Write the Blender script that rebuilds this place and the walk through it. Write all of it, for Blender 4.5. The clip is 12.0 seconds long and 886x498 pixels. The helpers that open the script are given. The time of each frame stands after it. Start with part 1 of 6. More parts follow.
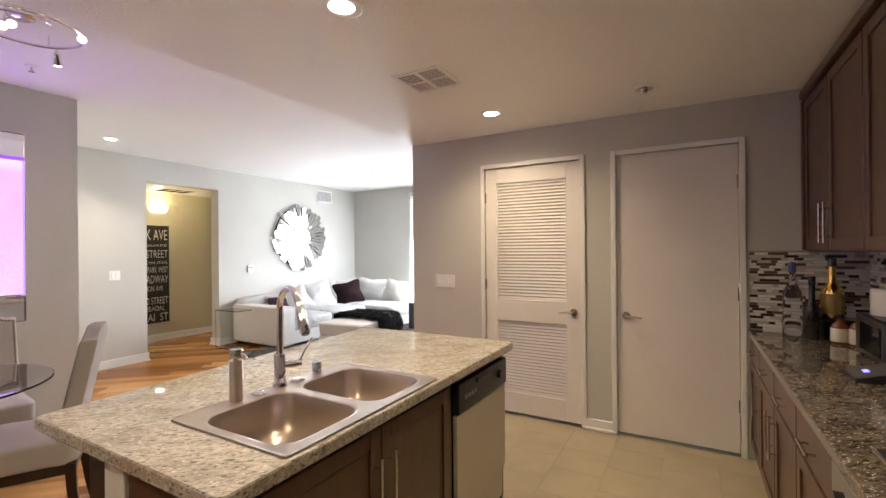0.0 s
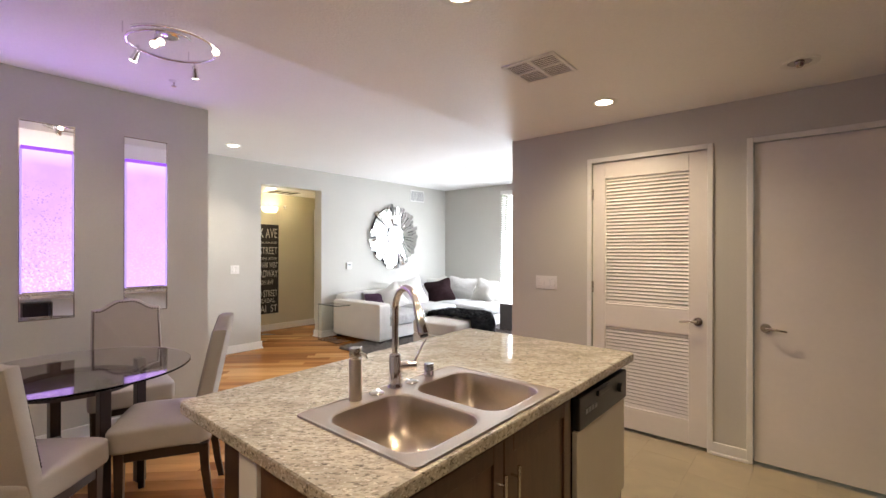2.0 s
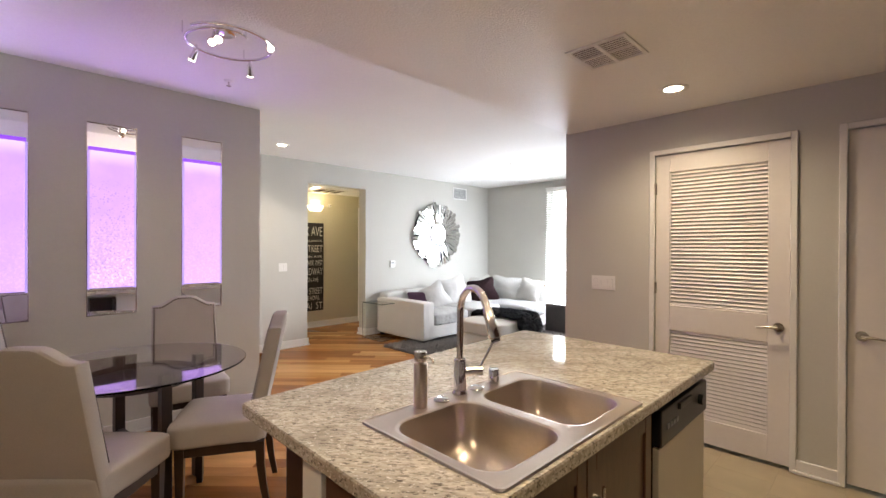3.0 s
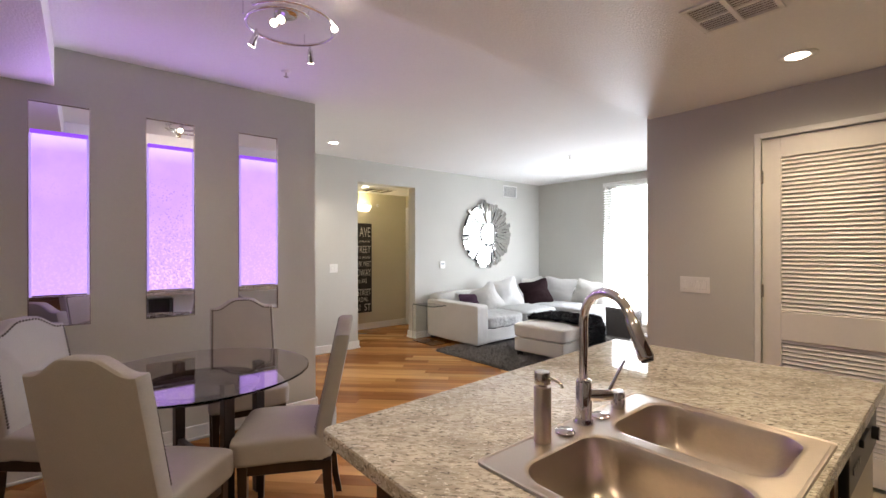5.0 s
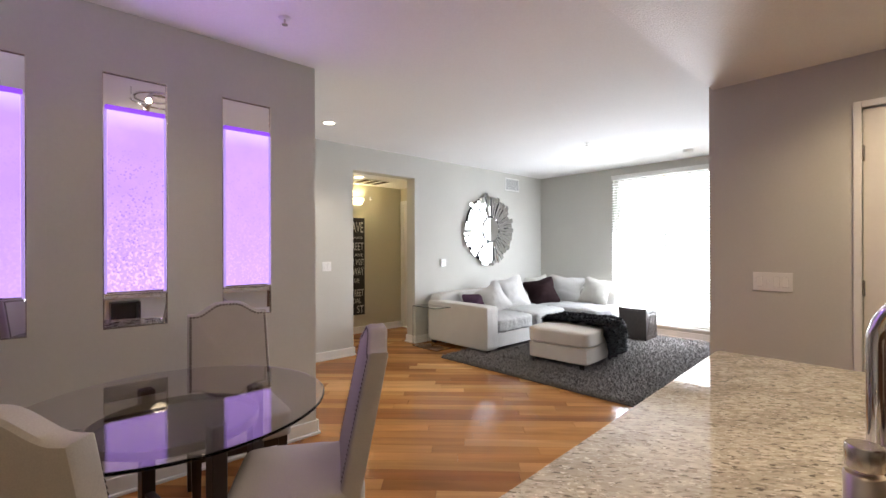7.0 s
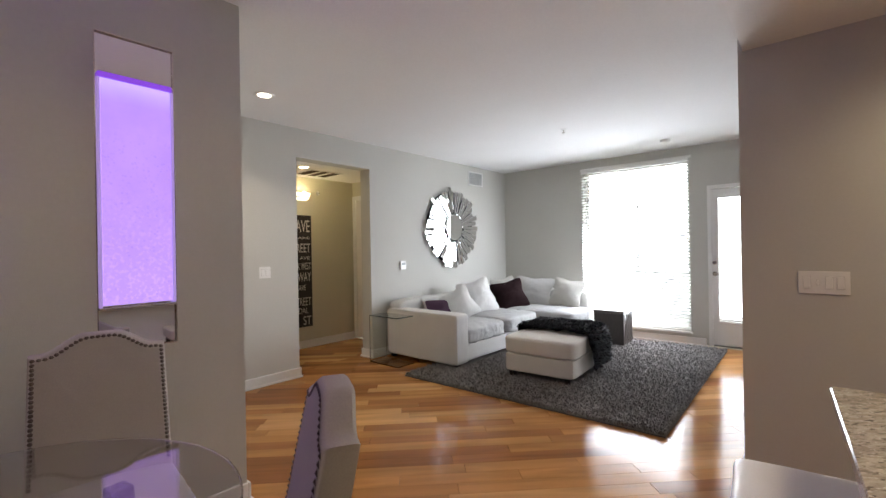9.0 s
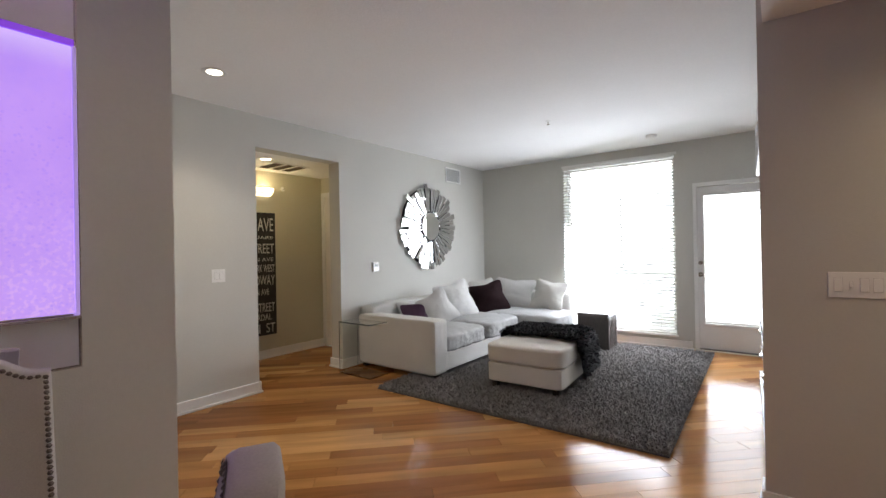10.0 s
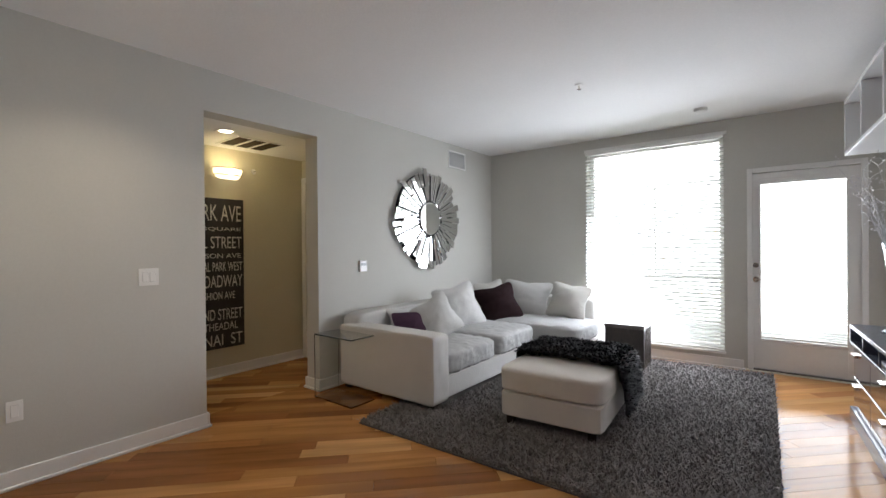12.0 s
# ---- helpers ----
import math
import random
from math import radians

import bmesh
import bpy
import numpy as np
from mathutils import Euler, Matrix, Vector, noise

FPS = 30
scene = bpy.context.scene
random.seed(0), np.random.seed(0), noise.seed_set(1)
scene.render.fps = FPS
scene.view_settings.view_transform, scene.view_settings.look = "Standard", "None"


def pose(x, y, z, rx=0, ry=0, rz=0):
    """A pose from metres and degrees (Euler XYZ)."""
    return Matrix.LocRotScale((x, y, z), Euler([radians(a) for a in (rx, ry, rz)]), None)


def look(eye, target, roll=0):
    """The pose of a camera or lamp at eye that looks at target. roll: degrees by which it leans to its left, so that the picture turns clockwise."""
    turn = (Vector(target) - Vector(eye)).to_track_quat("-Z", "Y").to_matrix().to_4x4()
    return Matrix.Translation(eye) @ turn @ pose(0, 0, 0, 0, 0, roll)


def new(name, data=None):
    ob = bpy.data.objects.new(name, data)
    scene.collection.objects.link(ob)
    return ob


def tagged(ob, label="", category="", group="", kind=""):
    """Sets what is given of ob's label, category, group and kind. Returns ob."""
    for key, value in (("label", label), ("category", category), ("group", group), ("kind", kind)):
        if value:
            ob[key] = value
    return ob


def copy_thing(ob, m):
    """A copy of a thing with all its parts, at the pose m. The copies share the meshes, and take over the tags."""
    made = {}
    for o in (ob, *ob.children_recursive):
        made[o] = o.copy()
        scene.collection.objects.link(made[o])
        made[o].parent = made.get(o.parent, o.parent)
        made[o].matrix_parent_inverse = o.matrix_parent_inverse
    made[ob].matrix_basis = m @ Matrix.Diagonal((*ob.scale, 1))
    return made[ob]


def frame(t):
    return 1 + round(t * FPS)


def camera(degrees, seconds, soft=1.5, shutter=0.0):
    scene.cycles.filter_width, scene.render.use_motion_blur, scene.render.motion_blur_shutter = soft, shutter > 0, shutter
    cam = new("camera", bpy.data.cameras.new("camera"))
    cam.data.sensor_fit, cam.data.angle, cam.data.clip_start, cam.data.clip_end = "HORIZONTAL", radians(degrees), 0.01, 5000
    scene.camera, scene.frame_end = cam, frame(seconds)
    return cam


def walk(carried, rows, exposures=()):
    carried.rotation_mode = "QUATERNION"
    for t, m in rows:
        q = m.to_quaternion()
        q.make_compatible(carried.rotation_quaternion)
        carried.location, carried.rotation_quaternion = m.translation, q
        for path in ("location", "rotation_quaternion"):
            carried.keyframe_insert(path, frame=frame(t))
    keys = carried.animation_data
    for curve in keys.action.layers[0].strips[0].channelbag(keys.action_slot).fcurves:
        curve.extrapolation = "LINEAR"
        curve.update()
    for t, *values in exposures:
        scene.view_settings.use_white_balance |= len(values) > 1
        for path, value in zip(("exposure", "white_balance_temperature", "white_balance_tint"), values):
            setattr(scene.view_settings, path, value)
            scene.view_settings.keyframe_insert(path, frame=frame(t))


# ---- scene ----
cam = camera(90.9, 12.0)
PATH = [
    (0, (0.225, 0.048, 1.481), (-0.76, 1.789, 1.483), -0.5),
    (0.5, (0.194, 0.046, 1.482), (-0.868, 1.741, 1.489), -0.3),
    (1, (0.152, 0.049, 1.483), (-0.996, 1.686, 1.49), -0.2),
    (1.5, (0.099, 0.057, 1.48), (-1.128, 1.636, 1.484), -0.0),
    (2, (0.041, 0.066, 1.481), (-1.258, 1.587, 1.481), 0.1),
    (2.5, (-0.038, 0.069, 1.478), (-1.403, 1.531, 1.475), 0.2),
    (3, (-0.121, 0.073, 1.477), (-1.544, 1.478, 1.47), 0.2),
    (3.2, (-0.168, 0.081, 1.477), (-1.606, 1.471, 1.463), 0.3),
    (5, (-0.501, 0.1, 1.456), (-2.039, 1.379, 1.455), -0.1),
    (5.5, (-0.646, 0.12, 1.446), (-2.186, 1.396, 1.447), -0.3),
    (6, (-0.823, 0.143, 1.434), (-2.359, 1.423, 1.433), -0.3),
    (6.5, (-1.016, 0.157, 1.415), (-2.528, 1.465, 1.416), -0.1),
    (7, (-1.203, 0.213, 1.4), (-2.675, 1.567, 1.399), -0.2),
    (9, (-1.862, 0.631, 1.39), (-3.169, 2.145, 1.392), -1.0),
    (9.5, (-2.009, 0.751, 1.379), (-3.268, 2.306, 1.385), -1.0),
    (10, (-2.15, 0.924, 1.377), (-3.365, 2.513, 1.383), -1.1),
    (10.5, (-2.321, 1.101, 1.374), (-3.5, 2.717, 1.379), -1.0),
    (11, (-2.467, 1.28, 1.393), (-3.636, 2.902, 1.387), -0.8),
    (11.5, (-2.603, 1.503, 1.395), (-3.79, 3.112, 1.387), -0.8),
    (12, (-2.758, 1.71, 1.37), (-3.977, 3.296, 1.363), -0.5),
]
EXPOSURES = [(0.0, 1.10), (3.0, 0.92), (5.0, 0.72), (7.0, 0.66), (9.0, 0.21), (10.0, 0.08), (12.0, -0.19)]
walk(cam, [(t, look(eye, target, roll)) for t, eye, target, roll in PATH], EXPOSURES)

# ---- world and lights ----
world = bpy.data.worlds.new("sky")
scene.world = world
world.use_nodes = True
wn = world.node_tree
sky = wn.nodes.new("ShaderNodeTexSky")
sky.sky_type = 'NISHITA'
sky.sun_disc = False
sky.sun_elevation = radians(48)
sky.sun_rotation = radians(20)
wn.links.new(sky.outputs[0], wn.nodes["Background"].inputs[0])
wn.nodes["Background"].inputs[1].default_value = 0.15


def lamp(name, kind, energy, colour, m, size=0.1, size_y=0.0, spot=0.0, blend=0.5):
    data = bpy.data.lights.new(name, kind)
    data.energy, data.color = energy, colour
    if kind == 'AREA':
        data.shape = 'RECTANGLE' if size_y else 'DISK'
        data.size = size
        if size_y:
            data.size_y = size_y
    elif kind == 'SUN':
        data.angle = radians(size)
    else:
        data.shadow_soft_size = size
    if kind == 'SPOT':
        data.spot_size, data.spot_blend = radians(spot), blend
    ob = new(name, data)
    ob.matrix_world = m
    return tagged(ob, kind="structure")


DAY = (0.90, 0.96, 1.09)
WARM = (1.0, 0.79, 0.52)
lamp("sun", 'SUN', 2.5, (1.0, 0.95, 0.88), look((0, 0, 0), (-0.3, 0.75, -1.0)), 0.5)
# daylight that the sky sends through the window and the balcony door
lamp("window_daylight", 'AREA', 92, DAY, look((-4.03, 7.50, 1.05), (-4.75, 5.0, 0.45)), 1.5, 1.55)
lamp("door_daylight", 'AREA', 15, DAY, look((-2.56, 7.53, 1.20), (-2.8, 5.0, 0.85)), 0.70, 1.60)
# cans 3 to 5 are unseen additions; 3 is lit to brighten the backsplash
KITCHEN_CANS = [(-1.106, 3.175), (-0.028, 3.213), (-1.07, 1.47), (-0.03, 1.47), (-1.07, -0.6), (-0.03, -0.6)]
for (cx, cy), watts in zip([KITCHEN_CANS[k] for k in (0, 2, 3, 4)], (40, 30, 24, 40)):
    lamp("can_lamp", 'SPOT', watts, WARM, look((cx, cy, 2.50), (cx, cy, 0)), 0.11, spot=155, blend=0.9)
LIVING_CANS = [(-5.58, 2.543)]
for cx, cy in LIVING_CANS:
    lamp("can_lamp", 'SPOT', 38, (1.0, 0.86, 0.70), look((cx, cy, 2.76), (cx, cy, 0)), 0.05, spot=120, blend=0.8)
# the glow that the violet water panels throw into the dining corner
for ly in (0.0, 0.627, 1.262):
    lamp("panel_glow", 'AREA', 1.4, (0.56, 0.32, 1.0), look((-4.318, ly, 2.245), (-3.4, ly, 2.25)), 0.26, 0.05)
lamp("sconce_lamp", 'POINT', 13, (1.0, 0.80, 0.45), pose(-7.47, 4.085, 2.24), 0.05)
lamp("can_lamp", 'SPOT', 10, (1.0, 0.80, 0.45), look((-6.9, 3.74, 2.47), (-6.9, 3.74, 0)), 0.05, spot=120, blend=0.8)


# ---- materials ----
def mat(name, colour, rough=0.5, metal=0.0, grain=0.0, grain_scale=40.0, stain=0.0, stain_scale=2.0, bump=0.0,
        bump_scale=200.0, coat=0.0, island=0.0, stretch=(1, 1, 1), spec=0.5, rough_var=0.0):
    """A principled material with two scales of colour variation and a fine bump."""
    m = bpy.data.materials.new(name)
    m.use_nodes = True
    t = m.node_tree
    p = t.nodes["Principled BSDF"]
    p.inputs["Roughness"].default_value, p.inputs["Metallic"].default_value = rough, metal
    p.inputs["Coat Weight"].default_value = coat
    p.inputs["Coat Roughness"].default_value = 0.08
    p.inputs["Specular IOR Level"].default_value = spec
    geo = t.nodes.new("ShaderNodeTexCoord")
    mapping = t.nodes.new("ShaderNodeMapping")
    mapping.inputs["Scale"].default_value = stretch
    t.links.new(geo.outputs["Object"], mapping.inputs[0])

    def noise_node(scale, detail):
        n = t.nodes.new("ShaderNodeTexNoise")
        n.inputs["Scale"].default_value, n.inputs["Detail"].default_value = scale, detail
        t.links.new(mapping.outputs[0], n.inputs["Vector"])
        return n.outputs["Fac"]

    value = None
    for fac, scale in ((grain, grain_scale), (stain, stain_scale)):
        if fac:
            r = t.nodes.new("ShaderNodeMapRange")
            t.links.new(noise_node(scale, 4), r.inputs[0])
            r.inputs[1].default_value, r.inputs[2].default_value = 0.25, 0.75
            r.inputs[3].default_value, r.inputs[4].default_value = 1 - fac, 1 + fac
            out = r.outputs[0]
            if value is not None:
                mul = t.nodes.new("ShaderNodeMath")
                mul.operation = 'MULTIPLY'
                t.links.new(value, mul.inputs[0]), t.links.new(out, mul.inputs[1])
                out = mul.outputs[0]
            value = out
    if island:
        info = t.nodes.new("ShaderNodeObjectInfo")
        r = t.nodes.new("ShaderNodeMapRange")
        t.links.new(info.outputs["Random"], r.inputs[0])
        r.inputs[3].default_value, r.inputs[4].default_value = 1 - island, 1 + island
        out = r.outputs[0]
        if value is not None:
            mul = t.nodes.new("ShaderNodeMath")
            mul.operation = 'MULTIPLY'
            t.links.new(value, mul.inputs[0]), t.links.new(out, mul.inputs[1])
            out = mul.outputs[0]
        value = out
    if value is not None:
        mix = t.nodes.new("ShaderNodeVectorMath")
        mix.operation = 'SCALE'
        mix.inputs[0].default_value = colour
        t.links.new(value, mix.inputs["Scale"])
        t.links.new(mix.outputs[0], p.inputs["Base Color"])
    else:
        p.inputs["Base Color"].default_value = (*colour, 1)
    if rough_var:
        r = t.nodes.new("ShaderNodeMapRange")
        t.links.new(noise_node(3.0, 3), r.inputs[0])
        r.inputs[3].default_value, r.inputs[4].default_value = max(0.02, rough - rough_var), rough + rough_var
        t.links.new(r.outputs[0], p.inputs["Roughness"])
    if bump:
        b = t.nodes.new("ShaderNodeBump")
        b.inputs["Strength"].default_value, b.inputs["Distance"].default_value = bump, 0.004
        t.links.new(noise_node(bump_scale, 3), b.inputs["Height"])
        t.links.new(b.outputs[0], p.inputs["Normal"])
    return m


def glow(name, colour, strength):
    m = bpy.data.materials.new(name)
    m.use_nodes = True
    p = m.node_tree.nodes["Principled BSDF"]
    p.inputs["Base Color"].default_value = (*colour, 1)
    p.inputs["Emission Color"].default_value = (*colour, 1)
    p.inputs["Emission Strength"].default_value = strength
    return m


WALL = mat("wall_paint", (0.572, 0.560, 0.513), 0.8, grain=0.02, grain_scale=60, stain=0.025, stain_scale=1.3, bump=0.25, bump_scale=180, spec=0.12)
CEIL = mat("ceiling_paint", (0.87, 0.86, 0.84), 0.85, grain=0.02, grain_scale=60, stain=0.02, stain_scale=1.1, bump=0.5, bump_scale=75, spec=0.15)
KITCHEN_CEIL = mat("kitchen_ceiling_paint", (0.88, 0.87, 0.85), 0.50, grain=0.02, grain_scale=60, stain=0.02, stain_scale=1.1, bump=0.8, bump_scale=90, spec=0.34)
HALLWALL = mat("hall_paint", (0.62, 0.58, 0.44), 0.8, grain=0.02, stain=0.025, stain_scale=1.3, bump=0.25, bump_scale=180, spec=0.12)
TRIM = mat("trim_paint", (0.80, 0.79, 0.76), 0.35, grain=0.015, stain=0.03, stain_scale=4, bump=0.06, bump_scale=90)
DOORPAINT = mat("door_paint", (0.78, 0.74, 0.70), 0.4, grain=0.015, stain=0.03, stain_scale=3, bump=0.08, bump_scale=120)


# ---- building helpers ----
def box(bm, x0, x1, y0, y1, z0, z1):
    v = [bm.verts.new((x, y, z)) for z in (z0, z1) for x, y in ((x0, y0), (x1, y0), (x1, y1), (x0, y1))]
    for f in ((3, 2, 1, 0), (4, 5, 6, 7), (0, 1, 5, 4), (1, 2, 6, 5), (2, 3, 7, 6), (3, 0, 4, 7)):
        bm.faces.new([v[i] for i in f])
    return v


def boxes(*spans, bevel=0.0, segments=2):
    bm = bmesh.new()
    for s in spans:
        box(bm, *s)
    if bevel:
        bmesh.ops.bevel(bm, geom=bm.edges[:], offset=bevel, segments=segments, profile=0.6, affect='EDGES', clamp_overlap=True)
    return bm


def rod(bm, a, b, r0, r1=None, n=12, caps=True):
    """A round bar from a to b."""
    a, b = Vector(a), Vector(b)
    r1 = r0 if r1 is None else r1
    q = (b - a).to_track_quat('Z', 'Y')
    ends = []
    for c, r in ((a, r0), (b, r1)):
        ends.append([bm.verts.new(c + q @ Vector((r * math.cos(k * math.tau / n), r * math.sin(k * math.tau / n), 0))) for k in range(n)])
    for k in range(n):
        bm.faces.new((ends[0][k], ends[0][(k + 1) % n], ends[1][(k + 1) % n], ends[1][k]))
    if caps:
        bm.faces.new(ends[0][::-1]), bm.faces.new(ends[1])
    return bm


def tube(bm, points, radius, n=10):
    """A bent round bar through the points; radius a number or one for each point."""
    pts = [Vector(p) for p in points]
    rings, side = [], None
    for i, p in enumerate(pts):
        d = (pts[min(i + 1, len(pts) - 1)] - pts[max(i - 1, 0)]).normalized()
        if side is None:
            side = d.orthogonal().normalized()
        side = (side - d * side.dot(d)).normalized()
        up = d.cross(side)
        r = radius if isinstance(radius, (int, float)) else radius[i]
        rings.append([bm.verts.new(p + r * (math.cos(k * math.tau / n) * side + math.sin(k * math.tau / n) * up)) for k in range(n)])
    for a, b in zip(rings, rings[1:]):
        for k in range(n):
            bm.faces.new((a[k], a[(k + 1) % n], b[(k + 1) % n], b[k]))
    bm.faces.new(rings[0][::-1]), bm.faces.new(rings[-1])
    return bm


def lathe(bm, profile, centre=(0, 0, 0), n=24):
    """A turned body: profile rows of radius and height."""
    c = Vector(centre)
    rings = [[bm.verts.new(c + Vector((r * math.cos(k * math.tau / n), r * math.sin(k * math.tau / n), z))) for k in range(n)] for r, z in profile]
    for a, b in zip(rings, rings[1:]):
        for k in range(n):
            bm.faces.new((a[k], a[(k + 1) % n], b[(k + 1) % n], b[k]))
    if profile[0][0] > 1e-4:
        bm.faces.new(rings[0][::-1])
    if profile[-1][0] > 1e-4:
        bm.faces.new(rings[-1])
    bmesh.ops.remove_doubles(bm, verts=bm.verts[:], dist=1e-5)
    return bm


def mesh_of(name, bm, material, smooth=False):
    bmesh.ops.recalc_face_normals(bm, faces=bm.faces[:])
    me = bpy.data.meshes.new(name)
    bm.to_mesh(me)
    bm.free()
    me.materials.append(material)
    if smooth:
        for f in me.polygons:
            f.use_smooth = True
        me.set_sharp_from_angle(angle=radians(42))
    return me


def part(name, bm, material, parent=None, label="", smooth=False, at=None):
    """Links a bmesh as one mesh object, under a thing or a part where one is given."""
    ob = new(name, mesh_of(name, bm, material, smooth))
    if parent is not None:
        ob.parent = parent
    if at is not None:
        ob.matrix_basis = at
    if label:
        ob["label"] = label
    return ob


def thing(name, label, category, group="", at=None):
    ob = new(name)
    ob.empty_display_size = 0.1
    if at is not None:
        ob.matrix_basis = at
    return tagged(ob, label, category, group)


def structure(name, bm, material, label, category):
    return tagged(part(name, bm, material), label, category, kind="structure")


# ---- the shell ----
EYEBROW = 2.53   # soffit height
HIGH = 2.79      # main ceiling height
structure("wall_west", boxes((-6.51, -6.32, 1.763, 3.284, 0, HIGH), (-6.51, -6.32, 3.284, 4.344, 2.463, HIGH), (-6.51, -6.32, 4.344, 7.59, 0, HIGH)),
          WALL, "pale sage-grey painted wall with a hall opening", "wall")
structure("wall_north", boxes((-6.57, -4.807, 7.59, 7.80, 0, HIGH), (-4.807, -3.25, 7.59, 7.80, 0, 0.164), (-4.807, -3.25, 7.59, 7.80, 2.625, HIGH),
                              (-3.25, -3.00, 7.59, 7.80, 0, HIGH), (-3.00, -2.10, 7.59, 7.80, 2.155, HIGH), (-2.10, -1.70, 7.59, 7.80, 0, HIGH)),
          WALL, "pale sage-grey wall round the window and balcony door", "wall")
TV_WALL = pose(-1.93, 7.59, 0, 0, 0, 2.4) @ pose(1.93, -7.59, 0)   # this wall runs a little off square
structure("wall_television", boxes((-1.93, -1.70, 3.75, 7.65, 0, HIGH)), WALL, "pale grey painted wall behind the console", "wall").matrix_basis = TV_WALL
structure("wall_kitchen_north", boxes((-2.215, -1.43, 3.75, 3.90, 0, HIGH), (-1.43, -0.553, 3.75, 3.90, 2.225, HIGH), (-0.553, -0.292, 3.75, 3.90, 0, HIGH),
                                      (-0.292, 0.537, 3.75, 3.90, 2.225, HIGH), (0.537, 1.35, 3.75, 3.90, 0, HIGH)),
          WALL, "warm grey kitchen wall with two doors", "wall")
structure("wall_closet", boxes((-1.70, 1.35, 4.30, 4.40, 0, HIGH)), WALL, "plain wall behind the closets", "wall")
structure("wall_east", boxes((1.22, 1.35, -2.6, 3.75, 0, HIGH)), WALL, "warm grey wall behind the worktop", "wall")
structure("wall_south", boxes((-4.52, 1.35, -2.75, -2.6, 0, HIGH)), WALL, "plain grey painted wall", "wall")
NICHES = [(-0.160, 0.154), (0.468, 0.785), (1.100, 1.424)]
NZ0, NZ1 = 0.945, 2.42
spans = [(-4.52, -4.34, -2.6, NICHES[0][0], 0, HIGH), (-4.52, -4.34, NICHES[0][1], NICHES[1][0], 0, HIGH),
         (-4.52, -4.34, NICHES[1][1], NICHES[2][0], 0, HIGH), (-4.52, -4.34, NICHES[2][1], 1.763, 0, HIGH)]
for a, b in NICHES:
    spans += [(-4.52, -4.34, a, b, 0, NZ0), (-4.52, -4.34, a, b, NZ1, HIGH), (-4.52, -4.40, a, b, NZ0, NZ1)]
structure("wall_niches", boxes(*spans), WALL, "grey painted wall with three upright niches", "wall")
structure("wall_return", boxes((-6.57, -4.52, 1.61, 1.763, 0, HIGH)), WALL, "pale grey return wall", "wall")
structure("wall_hall_west", boxes((-7.75, -7.60, 2.2, 5.2, 0, HIGH)), HALLWALL, "cream hall wall lit by a sconce", "wall")
structure("wall_hall_south", boxes((-7.60, -6.51, 2.2, 2.35, 0, HIGH)), HALLWALL, "cream hall end wall", "wall")
structure("wall_hall_north", boxes((-7.60, -6.51, 5.05, 5.2, 0, HIGH)), HALLWALL, "cream hall end wall", "wall")
structure("ceiling_living", boxes((-6.57, -1.70, -0.03, 7.80, HIGH, HIGH + 0.15)), CEIL, "off-white ceiling with fine spray texture", "ceiling")
structure("ceiling_kitchen", boxes((-2.19, 1.35, -2.75, 3.75, EYEBROW, HIGH - 0.004), (-4.34, -2.19, -2.75, -0.03, EYEBROW, HIGH - 0.004)), KITCHEN_CEIL,
          "off-white dropped kitchen ceiling with spray texture", "ceiling")
structure("ceiling_hall", boxes((-7.60, -6.511, 2.35, 5.05, 2.49, 2.60)), CEIL, "cream hall ceiling", "ceiling")
structure("ceiling_cover", boxes((-7.9, 1.5, -2.9, 7.9, HIGH + 0.16, HIGH + 0.3)), CEIL, "flat slab over the rooms", "ceiling")
structure("ground", boxes((-60, 60, -60, 60, -0.30, -0.20)), mat("ground_soil", (0.25, 0.25, 0.24), 0.9, grain=0.2, stain=0.2), "pale paving below the rooms", "ground")
structure("floor_slab", boxes((-7.75, 1.35, -2.75, 7.80, -0.20, -0.037)), mat("grout", (0.47, 0.40, 0.275), 0.9, grain=0.1), "subfloor under planks and tiles", "floor")
backdrop = structure("backdrop", boxes((-22, 14, 12, 12.1, -0.2, 14)), glow("bright_haze", (0.95, 0.98, 1.0), 5.0), "bright hazy daylight outside", "backdrop")


# ---- more building helpers ----
def rrect(x0, x1, y0, y1, r, z, n=6):
    """A rounded rectangle, as a ring of points."""
    out = []
    for cx, cy, a in ((x1 - r, y1 - r, 0), (x0 + r, y1 - r, 90), (x0 + r, y0 + r, 180), (x1 - r, y0 + r, 270)):
        for k in range(n + 1):
            q = radians(a + 90 * k / n)
            out.append((cx + r * math.cos(q), cy + r * math.sin(q), z))
    return out


def loft(bm, rings, closed=False, caps=True):
    made = [[bm.verts.new(p) for p in ring] for ring in rings]
    pairs = list(zip(made, made[1:])) + ([(made[-1], made[0])] if closed else [])
    n = len(made[0])
    for a, b in pairs:
        for k in range(n):
            bm.faces.new((a[k], a[(k + 1) % n], b[(k + 1) % n], b[k]))
    if caps and not closed:
        bm.faces.new(made[0][::-1]), bm.faces.new(made[-1])
    return bm


